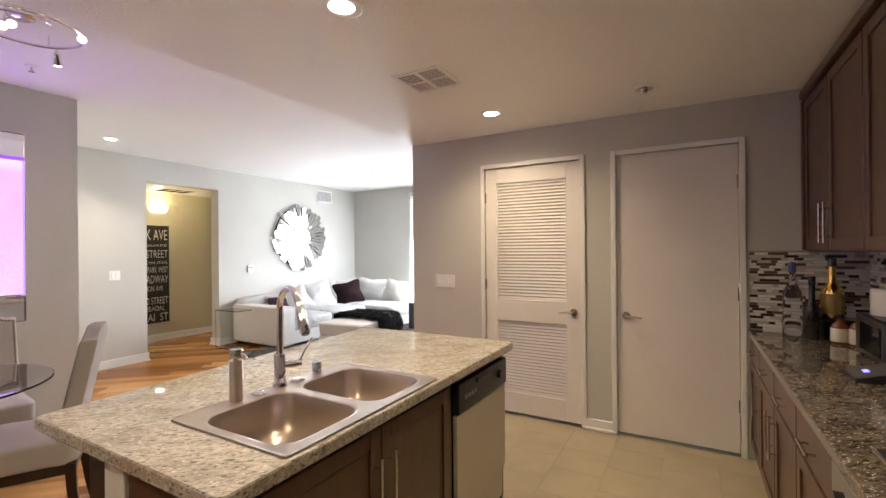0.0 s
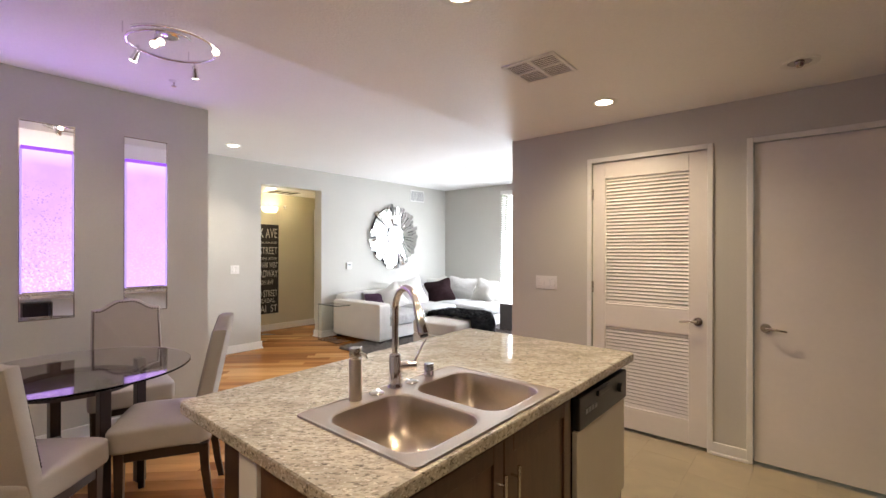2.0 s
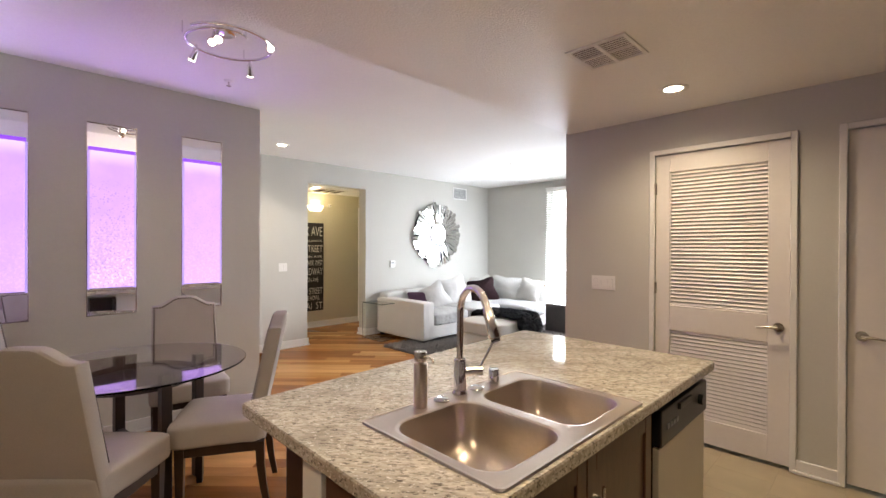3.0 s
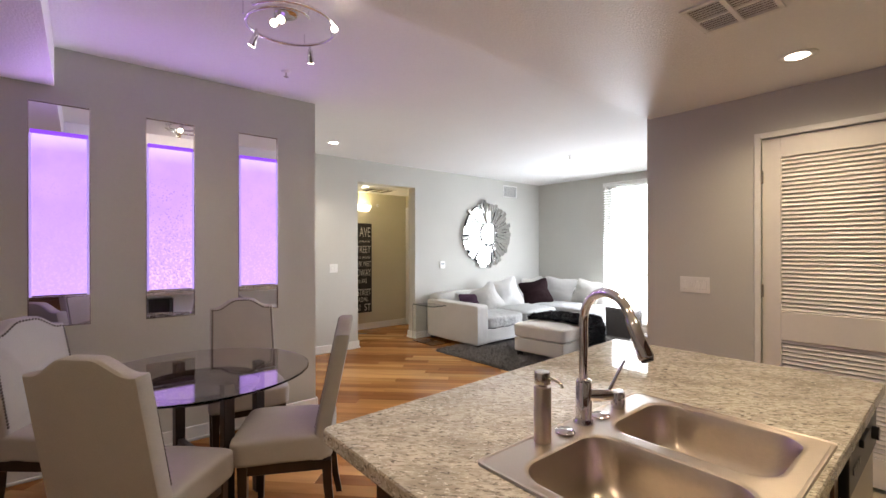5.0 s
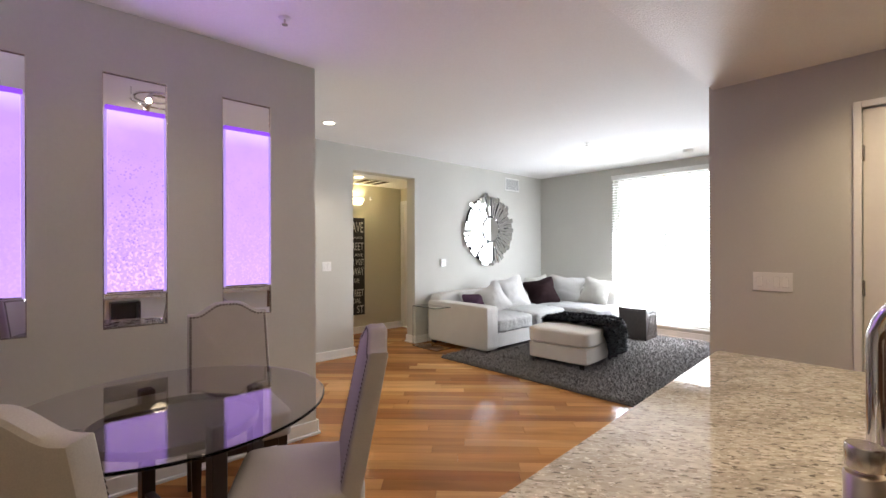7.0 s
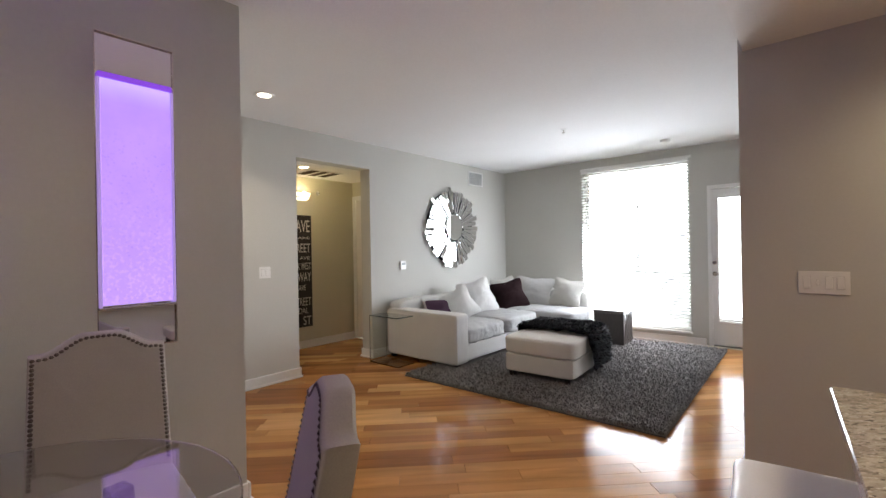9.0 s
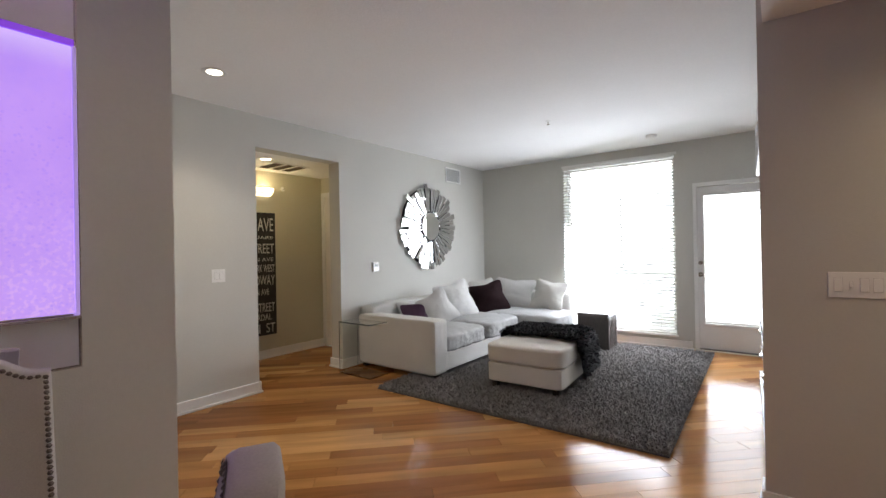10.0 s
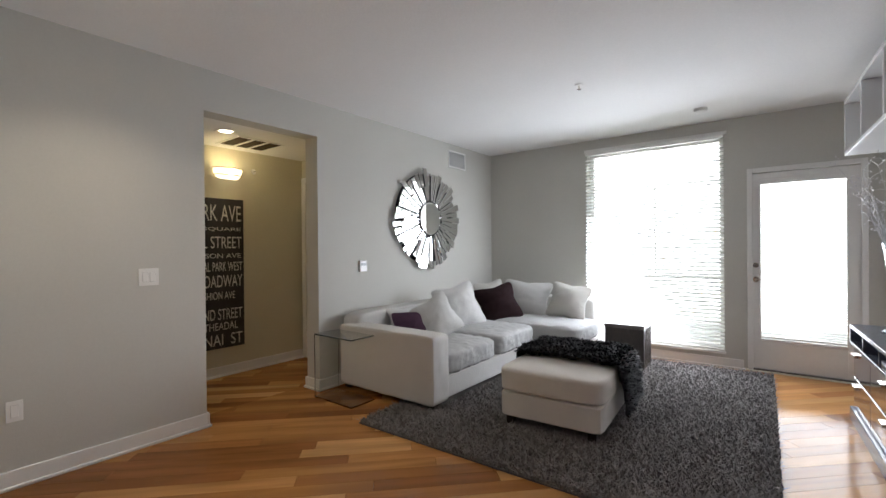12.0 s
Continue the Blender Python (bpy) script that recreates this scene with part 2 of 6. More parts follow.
def cushion(sx, sy, sz, power=5.0, puff=0.0, wrinkle=0.0, n=12, seed=0, freq=7.0, sag=0.0):
    """A soft block about the origin: rounded edges, a swollen middle, folds."""
    bm = bmesh.new()
    seen = {}

    def vert(p):
        key = tuple(round(c, 4) for c in p)
        if key not in seen:
            v = Vector(p)
            s = sum(abs(c) ** power for c in v) ** (1 / power)
            v = v / s if s else v
            thin = (1 - abs(v.x) ** 2.5 * puff) * (1 - abs(v.y) ** 2.5 * puff)
            q = Vector((v.x * sx / 2, v.y * sy / 2, v.z * thin * sz / 2))
            if v.z > 0 and sag:
                q.z -= sag * (1 - v.x * v.x) * (1 - v.y * v.y)
            if wrinkle:
                d = noise.noise(Vector((q.x * freq + seed * 7.3, q.y * freq * 1.7, q.z * freq)))
                d += 0.5 * noise.noise(Vector((q.x * freq * 2.6 + seed, q.y * freq * 2.2 - q.x * 9, q.z * freq * 2)))
                q += v.normalized() * wrinkle * d
            seen[key] = bm.verts.new(q)
        return seen[key]

    g = [-1 + 2 * k / n for k in range(n + 1)]
    for axis in range(3):
        for side in (-1, 1):
            for a in range(n):
                for b in range(n):
                    quad = []
                    for u, w in ((a, b), (a + 1, b), (a + 1, b + 1), (a, b + 1)):
                        p = [0, 0, 0]
                        p[axis], p[(axis + 1) % 3], p[(axis + 2) % 3] = side, g[u], g[w]
                        quad.append(vert(p))
                    bm.faces.new(quad if side > 0 else quad[::-1])
    return bm


def ramp_mat(name, colours, rough, source="Random", coat=0.0, metal=0.0, grain=0.0, grain_scale=30.0, stretch=(1, 1, 1), bump=0.0, rot=0.0, constant=True):
    """A material whose colour is drawn piece by piece out of a few, with grain on top."""
    m = bpy.data.materials.new(name)
    m.use_nodes = True
    t = m.node_tree
    p = t.nodes["Principled BSDF"]
    p.inputs["Roughness"].default_value, p.inputs["Metallic"].default_value = rough, metal
    p.inputs["Coat Weight"].default_value, p.inputs["Coat Roughness"].default_value = coat, 0.06
    if source == "Random":
        info = t.nodes.new("ShaderNodeObjectInfo").outputs["Random"]
    else:
        info = t.nodes.new("ShaderNodeNewGeometry").outputs["Random Per Island"]
    ramp = t.nodes.new("ShaderNodeValToRGB")
    ramp.color_ramp.interpolation = 'CONSTANT' if constant else 'LINEAR'
    els = ramp.color_ramp.elements
    while len(els) < len(colours):
        els.new(0.5)
    for k, c in enumerate(colours):
        els[k].position = k / (len(colours) if constant else len(colours) - 1)
        els[k].color = (*c, 1)
    t.links.new(info, ramp.inputs[0])
    out = ramp.outputs[0]
    co = t.nodes.new("ShaderNodeTexCoord")
    mp = t.nodes.new("ShaderNodeMapping")
    mp.vector_type = 'TEXTURE'
    mp.inputs["Rotation"].default_value = (0, 0, radians(rot))
    mp.inputs["Scale"].default_value = stretch
    t.links.new(co.outputs["Object"], mp.inputs[0])
    if grain:
        shift = t.nodes.new("ShaderNodeVectorMath")
        shift.operation = 'MULTIPLY_ADD'
        shift.inputs[1].default_value = (1, 1, 1)
        t.links.new(mp.outputs[0], shift.inputs[0])
        scale = t.nodes.new("ShaderNodeMath")
        scale.operation = 'MULTIPLY'
        scale.inputs[1].default_value = 37.0
        t.links.new(info, scale.inputs[0])
        t.links.new(scale.outputs[0], shift.inputs[2])
        total = None
        for s, d in ((grain_scale, 5), (grain_scale * 0.22, 3)):
            nz = t.nodes.new("ShaderNodeTexNoise")
            nz.inputs["Scale"].default_value, nz.inputs["Detail"].default_value = s, d
            nz.inputs["Distortion"].default_value = 0.6
            t.links.new(shift.outputs[0], nz.inputs["Vector"])
            r = t.nodes.new("ShaderNodeMapRange")
            r.inputs[1].default_value, r.inputs[2].default_value = 0.28, 0.72
            r.inputs[3].default_value, r.inputs[4].default_value = 1 - grain, 1 + grain
            t.links.new(nz.outputs["Fac"], r.inputs[0])
            sc = t.nodes.new("ShaderNodeVectorMath")
            sc.operation = 'SCALE'
            t.links.new(out, sc.inputs[0]), t.links.new(r.outputs[0], sc.inputs["Scale"])
            out, total = sc.outputs[0], nz.outputs["Fac"]
        if bump:
            b = t.nodes.new("ShaderNodeBump")
            b.inputs["Strength"].default_value, b.inputs["Distance"].default_value = bump, 0.003
            t.links.new(total, b.inputs["Height"]), t.links.new(b.outputs[0], p.inputs["Normal"])
    t.links.new(out, p.inputs["Base Color"])
    return m


def granite_mat(name, light, mid, dark, rough=0.03):
    """Polished granite: cloudy ground, drawn-out grains and dark specks."""
    m = bpy.data.materials.new(name)
    m.use_nodes = True
    t = m.node_tree
    p = t.nodes["Principled BSDF"]
    p.inputs["Roughness"].default_value = rough
    p.inputs["Specular IOR Level"].default_value = 0.95
    co = t.nodes.new("ShaderNodeTexCoord")
    mp = t.nodes.new("ShaderNodeMapping")
    mp.vector_type = 'TEXTURE'
    mp.inputs["Rotation"].default_value, mp.inputs["Scale"].default_value = (0, 0, radians(42)), (2.3, 1.0, 1.0)
    t.links.new(co.outputs["Object"], mp.inputs[0])

    def band(scale, detail, lo, hi, rough_=0.6):
        nz = t.nodes.new("ShaderNodeTexNoise")
        nz.inputs["Scale"].default_value, nz.inputs["Detail"].default_value = scale, detail
        nz.inputs["Roughness"].default_value = rough_
        t.links.new(mp.outputs[0], nz.inputs["Vector"])
        r = t.nodes.new("ShaderNodeMapRange")
        r.inputs[1].default_value, r.inputs[2].default_value = lo, hi
        t.links.new(nz.outputs["Fac"], r.inputs[0])
        return r.outputs[0]

    def blend(fac, a, b):
        mx = t.nodes.new("ShaderNodeMix")
        mx.data_type = 'RGBA'
        t.links.new(fac, mx.inputs[0])
        for s, c in ((6, a), (7, b)):
            if isinstance(c, tuple):
                mx.inputs[s].default_value = (*c, 1)
            else:
                t.links.new(c, mx.inputs[s])
        return mx.outputs[2]

    c = blend(band(62, 4, 0.42, 0.60), light, mid)
    c = blend(band(9, 3, 0.45, 0.75), c, tuple(0.72 * v for v in mid))
    c = blend(band(80, 3, 0.57, 0.64), c, tuple(0.66 * v for v in mid))
    c = blend(band(95, 3, 0.575, 0.645), c, dark)
    c = blend(band(140, 2, 0.60, 0.68), c, (0.78, 0.74, 0.66))
    t.links.new(c, p.inputs["Base Color"])
    return m


def glass_mat(name, colour=(1, 1, 1), rough=0.0, ior=1.45):
    m = bpy.data.materials.new(name)
    m.use_nodes = True
    p = m.node_tree.nodes["Principled BSDF"]
    p.inputs["Base Color"].default_value = (*colour, 1)
    p.inputs["Roughness"].default_value, p.inputs["IOR"].default_value = rough, ior
    p.inputs["Transmission Weight"].default_value = 1.0
    return m


GRANITE = granite_mat("island_granite", (0.64, 0.59, 0.50), (0.46, 0.41, 0.33), (0.15, 0.13, 0.105))
GRANITE_DARK = granite_mat("worktop_granite", (0.25, 0.205, 0.155), (0.14, 0.112, 0.082), (0.04, 0.034, 0.028), 0.04)
CABINET = mat("dark_stained_wood", (0.092, 0.042, 0.024), 0.32, grain=0.22, grain_scale=9, stain=0.12, stain_scale=2, stretch=(8, 8, 1), bump=0.05, bump_scale=60, coat=0.15)
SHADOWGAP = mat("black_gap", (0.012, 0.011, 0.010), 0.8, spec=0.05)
STEEL = mat("brushed_steel", (0.64, 0.56, 0.485), 0.31, 1.0, grain=0.04, grain_scale=60, stretch=(1, 10, 1), bump=0.012, bump_scale=160, rough_var=0.05)
CHROME = mat("chrome", (0.78, 0.77, 0.77), 0.06, 1.0, stain=0.03, stain_scale=9)
NICKEL = mat("satin_nickel", (0.60, 0.56, 0.50), 0.25, 1.0, grain=0.04, grain_scale=80)
BLACK = mat("black_plastic", (0.015, 0.015, 0.016), 0.28, stain=0.15, stain_scale=6)
BISQUE = mat("bisque_enamel", (0.66, 0.60, 0.50), 0.3, stain=0.03, stain_scale=3, bump=0.04, bump_scale=150)
SWITCH = mat("switch_plastic", (0.82, 0.81, 0.78), 0.3, stain=0.02, stain_scale=12)
MIRROR = mat("mirror_silver", (0.90, 0.91, 0.91), 0.015, 1.0)
BULB = glow("lamp_glass", (1.0, 0.86, 0.66), 14.0)
PANE = glass_mat("window_glass")
GLASS = glass_mat("table_glass", (0.78, 0.77, 0.80))

# ---- trim ----
H = 0.09
WF = -0.02   # the wood floor lies a little lower than the tiles
trim_spans = {
    "baseboard_west": [(-6.32, -6.303, 1.763, 3.284, 0, H), (-6.32, -6.303, 4.344, 7.57, 0, H), (-6.527, -6.303, 3.284, 3.301, 0, H), (-6.527, -6.303, 4.327, 4.344, 0, H)],
    "baseboard_north": [(-6.30, -3.065, 7.573, 7.59, 0, H)],
    "baseboard_kitchen": [(-2.232, -1.475, 3.733, 3.75, 0, H), (-0.53, -0.318, 3.733, 3.75, 0, H), (-2.232, -2.215, 3.75, 3.917, 0, H)],
    "baseboard_niches": [(-4.34, -4.323, -2.58, 1.763, 0, H), (-4.50, -4.323, 1.763, 1.78, 0, H)],
    "baseboard_hall": [(-7.60, -7.583, 2.36, 5.04, 0, H)],
    "baseboard_television": [(-1.947, -1.93, 3.92, 7.57, 0, H)],
}
for n, s in trim_spans.items():
    s = [(*q[:4], 0 if n == "baseboard_kitchen" and q[1] > -1.0 else WF, q[5]) for q in s]
    s += [(x0 - 0.011, x1 + 0.011, y0 - 0.011, y1 + 0.011, z0, z0 + 0.021) for x0, x1, y0, y1, z0, z1 in s]
    skirting = structure(n, boxes(*s, bevel=0.004, segments=1), TRIM, "white painted baseboard with a shoe moulding along the wall", "baseboard")
    if n == "baseboard_television":
        skirting.matrix_basis = TV_WALL
structure("trim_window", boxes((-4.84, -3.215, 7.575, 7.592, 2.627, 2.665), (-4.83, -3.23, 7.55, 7.70, 0.135, 0.162), bevel=0.003, segments=1), TRIM,
          "white window sill and head trim", "trim")
structure("trim_hall_door", boxes((-7.575, -6.68, 5.022, 5.05, 2.20, 2.265), (-7.575, -7.50, 5.022, 5.05, 0, 2.199), (-6.755, -6.68, 5.022, 5.05, 0, 2.199), bevel=0.003, segments=1), TRIM,
          "white painted casing of a hall door", "trim")
structure("door_hall", boxes((-7.499, -6.756, 5.036, 5.05, 0.01, 2.198)), DOORPAINT, "plain cream hall door, closed", "door")


def casing(name, x0, x1, top, w=0.038):
    structure(name, boxes((x0 - w, x0, 3.732, 3.752, 0, top + w), (x1, x1 + w, 3.732, 3.752, 0, top + w), (x0 - 0.0005, x1 + 0.0005, 3.732, 3.752, top, top + w),
                          bevel=0.004, segments=1), TRIM, "white painted door casing", "trim")


casing("trim_closet_door", -1.420, -0.560, 2.216)
casing("trim_pantry_door", -0.284, 0.530, 2.216)


def lever(parent, x, z, turn, y=3.762):
    """A rose with a lever handle; turn is 1 or -1, the way it points along x."""
    bm = bmesh.new()
    rod(bm, (x, y, z), (x, y - 0.012, z), 0.031, n=24)
    rod(bm, (x, y - 0.012, z), (x, y - 0.05, z), 0.011, n=12)
    tube(bm, [(x, y - 0.05, z), (x + turn * 0.03, y - 0.056, z + 0.002), (x + turn * 0.075, y - 0.054, z - 0.002), (x + turn * 0.115, y - 0.048, z - 0.008)], [0.010, 0.0095, 0.008, 0.007])
    part("door_handle", bm, NICKEL, parent, "satin nickel lever handle", smooth=True)


def hinges(parent, x, zs, y=3.758):
    for z in zs:
        bm = boxes((x - 0.012, x + 0.012, y - 0.003, y + 0.001, z - 0.045, z + 0.045))
        rod(bm, (x, y - 0.008, z - 0.047), (x, y - 0.008, z + 0.047), 0.006, n=8)
        part("hinge", bm, NICKEL, parent, "small satin nickel hinge")


# closet door with two louvred panels
d1 = thing("door_1", "closed off-white louvred closet door beside the light switches", "door")
d1["kind"] = "structure"
L0, L1 = -1.418, -0.562
part("door_frame", boxes((L0, -1.312, 3.762, 3.798, 0.018, 2.213), (-0.684, L1, 3.762, 3.798, 0.018, 2.213), (-1.312, -0.684, 3.762, 3.798, 2.075, 2.213),
                         (-1.312, -0.684, 3.762, 3.798, 0.835, 1.028), (-1.312, -0.684, 3.762, 3.798, 0.018, 0.195), bevel=0.003, segments=1), DOORPAINT, d1)
slat_bm = boxes((-0.314, 0.314, -0.003, 0.003, -0.0118, 0.0118), bevel=0.0015, segments=1)
slat_me = mesh_of("louvre_slat", slat_bm, DOORPAINT)
for z0, z1, n in ((0.195, 0.835, 23), (1.028, 2.075, 37)):
    for k in range(n):
        ob = new("louvre_slat", slat_me)
        ob.parent = d1
        ob.matrix_basis = pose(-0.998, 3.780, z0 + (k + 0.5) * (z1 - z0) / n, -35)
lever(d1, -0.622, 0.945, -1)
hinges(d1, -1.420, (1.95, 1.16, 0.36))
d2 = thing("door_2", "closed plain flush door, off-white paint", "door")
d2["kind"] = "structure"
part("door_leaf", boxes((-0.281, 0.527, 3.762, 3.802, 0.018, 2.213), bevel=0.003, segments=1), DOORPAINT, d2)
lever(d2, -0.215, 0.945, 1)
hinges(d2, 0.530, (1.945, 1.148, 0.352))

# ---- window and balcony door ----
def blind(parent, x0, x1, y, z0, z1, pitch, tilt, depth, material):
    bm = bmesh.new()
    box(bm, x0, x1, -0.0008, 0.0008, -depth / 2, depth / 2)
    me = mesh_of("blind_slat", bm, material)
    n = int((z1 - z0) / pitch)
    for k in range(n):
        ob = new("blind_slat", me)
        ob.parent = parent
        ob.matrix_basis = pose(0, y, z0 + (k + 0.5) * pitch, tilt)
    part("headrail", boxes((x0, x1, y - 0.022, y + 0.022, z1, z1 + 0.04), bevel=0.004, segments=1), TRIM, parent)
    part("bottom_rail", boxes((x0, x1, y - 0.02, y + 0.02, z0 - 0.022, z0 - 0.004), bevel=0.004, segments=1), TRIM, parent)
    for fx in (0.12, 0.5, 0.88):
        bm = bmesh.new()
        rod(bm, (x0 + fx * (x1 - x0), y - 0.024, z0), (x0 + fx * (x1 - x0), y - 0.024, z1), 0.0012, n=5)
        part("ladder_cord", bm, TRIM, parent)


BLIND = bpy.data.materials.new("blind_vinyl")
BLIND.use_nodes = True
bt = BLIND.node_tree
tr, mixer = bt.nodes.new("ShaderNodeBsdfTranslucent"), bt.nodes.new("ShaderNodeMixShader")
tr.inputs[0].default_value = (0.93, 0.94, 0.93, 1)
bt.nodes["Principled BSDF"].inputs["Base Color"].default_value = (0.8, 0.8, 0.79, 1)
mixer.inputs[0].default_value = 0.85
bt.links.new(bt.nodes["Principled BSDF"].outputs[0], mixer.inputs[1])
bt.links.new(tr.outputs[0], mixer.inputs[2])
bt.links.new(mixer.outputs[0], bt.nodes["Material Output"].inputs[0])

w1 = thing("window_1", "tall bright window with half-open white blinds", "window")
w1["kind"] = "structure"
wx0, wx1, wz0, wz1 = -4.807, -3.25, 0.164, 2.625
part("window_frame", boxes((wx0, wx0 + 0.05, 7.72, 7.78, wz0, wz1), (wx1 - 0.05, wx1, 7.72, 7.78, wz0, wz1), (wx0 + 0.05, wx1 - 0.05, 7.72, 7.78, wz1 - 0.05, wz1),
                           (wx0 + 0.05, wx1 - 0.05, 7.72, 7.78, wz0, wz0 + 0.05), (wx0 + 0.05, wx1 - 0.05, 7.72, 7.76, 0.965, 1.005), (-4.004, -3.986, 7.72, 7.76, 1.005, 2.118),
                           (wx0 + 0.05, wx1 - 0.05, 7.72, 7.76, 2.118, 2.134), bevel=0.003, segments=1), TRIM, w1)
for s in ((wx0 + 0.05, wx1 - 0.05, wz0 + 0.05, 0.965), (wx0 + 0.05, -4.004, 1.005, 2.118), (-3.986, wx1 - 0.05, 1.005, 2.118), (wx0 + 0.05, wx1 - 0.05, 2.134, wz1 - 0.05)):
    g = part("pane", boxes((s[0], s[1], 7.748, 7.754, s[2], s[3])), PANE, w1)
    g.visible_shadow = False
blind(w1, wx0 - 0.008, wx1 + 0.008, 7.564, 0.20, 2.58, 0.045, -60, 0.046, BLIND)

bd = thing("door_3", "white balcony door with a full glass light and closed blind", "door")
bd["kind"] = "structure"
part("door_casing", boxes((-3.030, -2.98, 7.572, 7.592, 0, 2.207), (-2.11, -2.062, 7.572, 7.592, 0, 2.207), (-2.98, -2.11, 7.572, 7.592, 2.155, 2.207), bevel=0.003, segments=1), TRIM, bd)
part("door_frame", boxes((-2.995, -2.908, 7.612, 7.655, 0.01, 2.15), (-2.208, -2.105, 7.612, 7.655, 0.01, 2.15), (-2.918, -2.208, 7.612, 7.655, 2.075, 2.15),
                         (-2.918, -2.208, 7.612, 7.655, 0.01, 0.335), bevel=0.003, segments=1), TRIM, bd)
part("glazing_bead", boxes((-2.93, -2.196, 7.600, 7.612, 0.315, 0.345), (-2.93, -2.196, 7.600, 7.612, 2.068, 2.09), (-2.93, -2.91, 7.600, 7.612, 0.345, 2.068),
                           (-2.216, -2.196, 7.600, 7.612, 0.345, 2.068), bevel=0.003, segments=1), TRIM, bd)
g = part("pane", boxes((-2.918, -2.208, 7.645, 7.650, 0.335, 2.075)), PANE, bd)
g.visible_shadow = False
blind(bd, -2.912, -2.214, 7.628, 0.375, 2.03, 0.026, -62, 0.026, BLIND)
part("threshold", boxes((-2.995, -2.105, 7.58, 7.80, 0.0, 0.014), bevel=0.003, segments=1), mat("dark_bronze", (0.10, 0.085, 0.07), 0.4, 0.8), bd)
bm = bmesh.new()
rod(bm, (-2.955, 7.612, 1.145), (-2.955, 7.59, 1.145), 0.027, n=20)
rod(bm, (-2.955, 7.59, 1.145), (-2.955, 7.575, 1.145), 0.012, n=10)
part("deadbolt", bm, NICKEL, bd, "round satin nickel deadbolt", smooth=True)
lever(bd, -2.955, 0.99, 1, y=7.612)

# ---- recessed lights, vents, detectors, switches ----
def can_light(x, y, z, lit=True):
    c = thing("recessed_light", "round white recessed ceiling light, switched on" if lit else "round recessed ceiling light with a tilted bare lamp", "ceiling light", "recessed ceiling lights", pose(x, y, z))
    bm = bmesh.new()
    lathe(bm, [(0.062, -0.001), (0.092, -0.001), (0.092, -0.005), (0.082, -0.009), (0.066, -0.007), (0.054, -0.003), (0.050, -0.0015)], n=32)
    part("trim_ring", bm, TRIM, c, smooth=True)
    bm = bmesh.new()
    lathe(bm, [(0.0001, -0.0045), (0.044, -0.0045), (0.056, -0.0035)], n=28)
    part("lamp_face", bm, BULB if lit else CHROME, c, "glowing lamp face" if lit else "mirror reflector", smooth=True)
    if not lit:
        bm = bmesh.new()
        lathe(bm, [(0.0001, -0.03), (0.014, -0.028), (0.022, -0.018), (0.024, -0.005)], n=16)
        part("bulb", bm, NICKEL, c, "tilted bare bulb", smooth=True)
    return c


for k, (cx, cy) in enumerate(KITCHEN_CANS):
    can_light(cx, cy, EYEBROW, k in (0, 2, 3, 4))
for cx, cy in LIVING_CANS:
    can_light(cx, cy, HIGH)
can_light(-6.9, 3.74, 2.49)


def vent(name, label, m, w, h, nx, ny, louvres, material=TRIM, dark=None):
    """A grille in its own plane z = 0, facing down."""
    v = thing(name, label, "vent", at=m)
    part("frame", boxes((-w / 2, w / 2, -h / 2, -h / 2 + 0.022, -0.010, -0.001), (-w / 2, w / 2, h / 2 - 0.022, h / 2, -0.010, -0.001), (-w / 2, -w / 2 + 0.022, -h / 2 + 0.022, h / 2 - 0.022, -0.010, -0.001),
                        (w / 2 - 0.022, w / 2, -h / 2 + 0.022, h / 2 - 0.022, -0.010, -0.001), bevel=0.002, segments=1), material, v)
    part("backing", boxes((-w / 2 + 0.02, w / 2 - 0.02, -h / 2 + 0.02, h / 2 - 0.02, -0.003, -0.001)), dark or SHADOWGAP, v)
    iw, ih = w - 0.044, h - 0.044
    for k in range(1, nx):
        x = -iw / 2 + iw * k / nx
        part("divider", boxes((x - 0.010, x + 0.010, -ih / 2, ih / 2, -0.011, -0.003)), material, v)
    for k in range(1, ny):
        y = -ih / 2 + ih * k / ny
        part("divider", boxes((-iw / 2, iw / 2, y - 0.010, y + 0.010, -0.0108, -0.003)), material, v)
    bm = bmesh.new()
    box(bm, -iw / 2, iw / 2, -0.0008, 0.0008, -0.0035, 0.0035)
    me = mesh_of("slat", bm, material)
    for k in range(louvres):
        ob = new("slat", me)
        ob.parent = v
        ob.matrix_basis = pose(0, -ih / 2 + ih * (k + 0.5) / louvres, -0.0062, 30)
    return v


SOUTH = pose(0, 0, 0, 90)
EAST = pose(0, 0, 0, 90, 0, 90)
# the kitchen vent's backing is an even grey-brown sheet
vent("ceiling_vent", "square white four-way ceiling vent", pose(-1.175, 2.345, EYEBROW), 0.325, 0.315, 2, 2, 12, dark=mat("grey_brown_duct", (0.16, 0.13, 0.10), 0.8))
vent("ceiling_vent", "cream return-air grille in the hall ceiling", pose(-7.2, 4.15, 2.49), 0.47, 0.52, 1, 3, 0, dark=mat("brown_duct", (0.055, 0.042, 0.026), 0.85, spec=0.05))
vent("wall_vent", "white rectangular wall vent near the ceiling", pose(-6.32, 6.675, 2.585) @ EAST @ pose(0, 0, 0, 180), 0.41, 0.24, 1, 1, 12, dark=mat("grey_grille", (0.36, 0.36, 0.35), 0.6))


def puck(name, label, category, x, y, z, profile, material=TRIM):
    bm = bmesh.new()
    lathe(bm, profile, (x, y, z), 24)
    return tagged(part(name, bm, material, smooth=True), label, category)


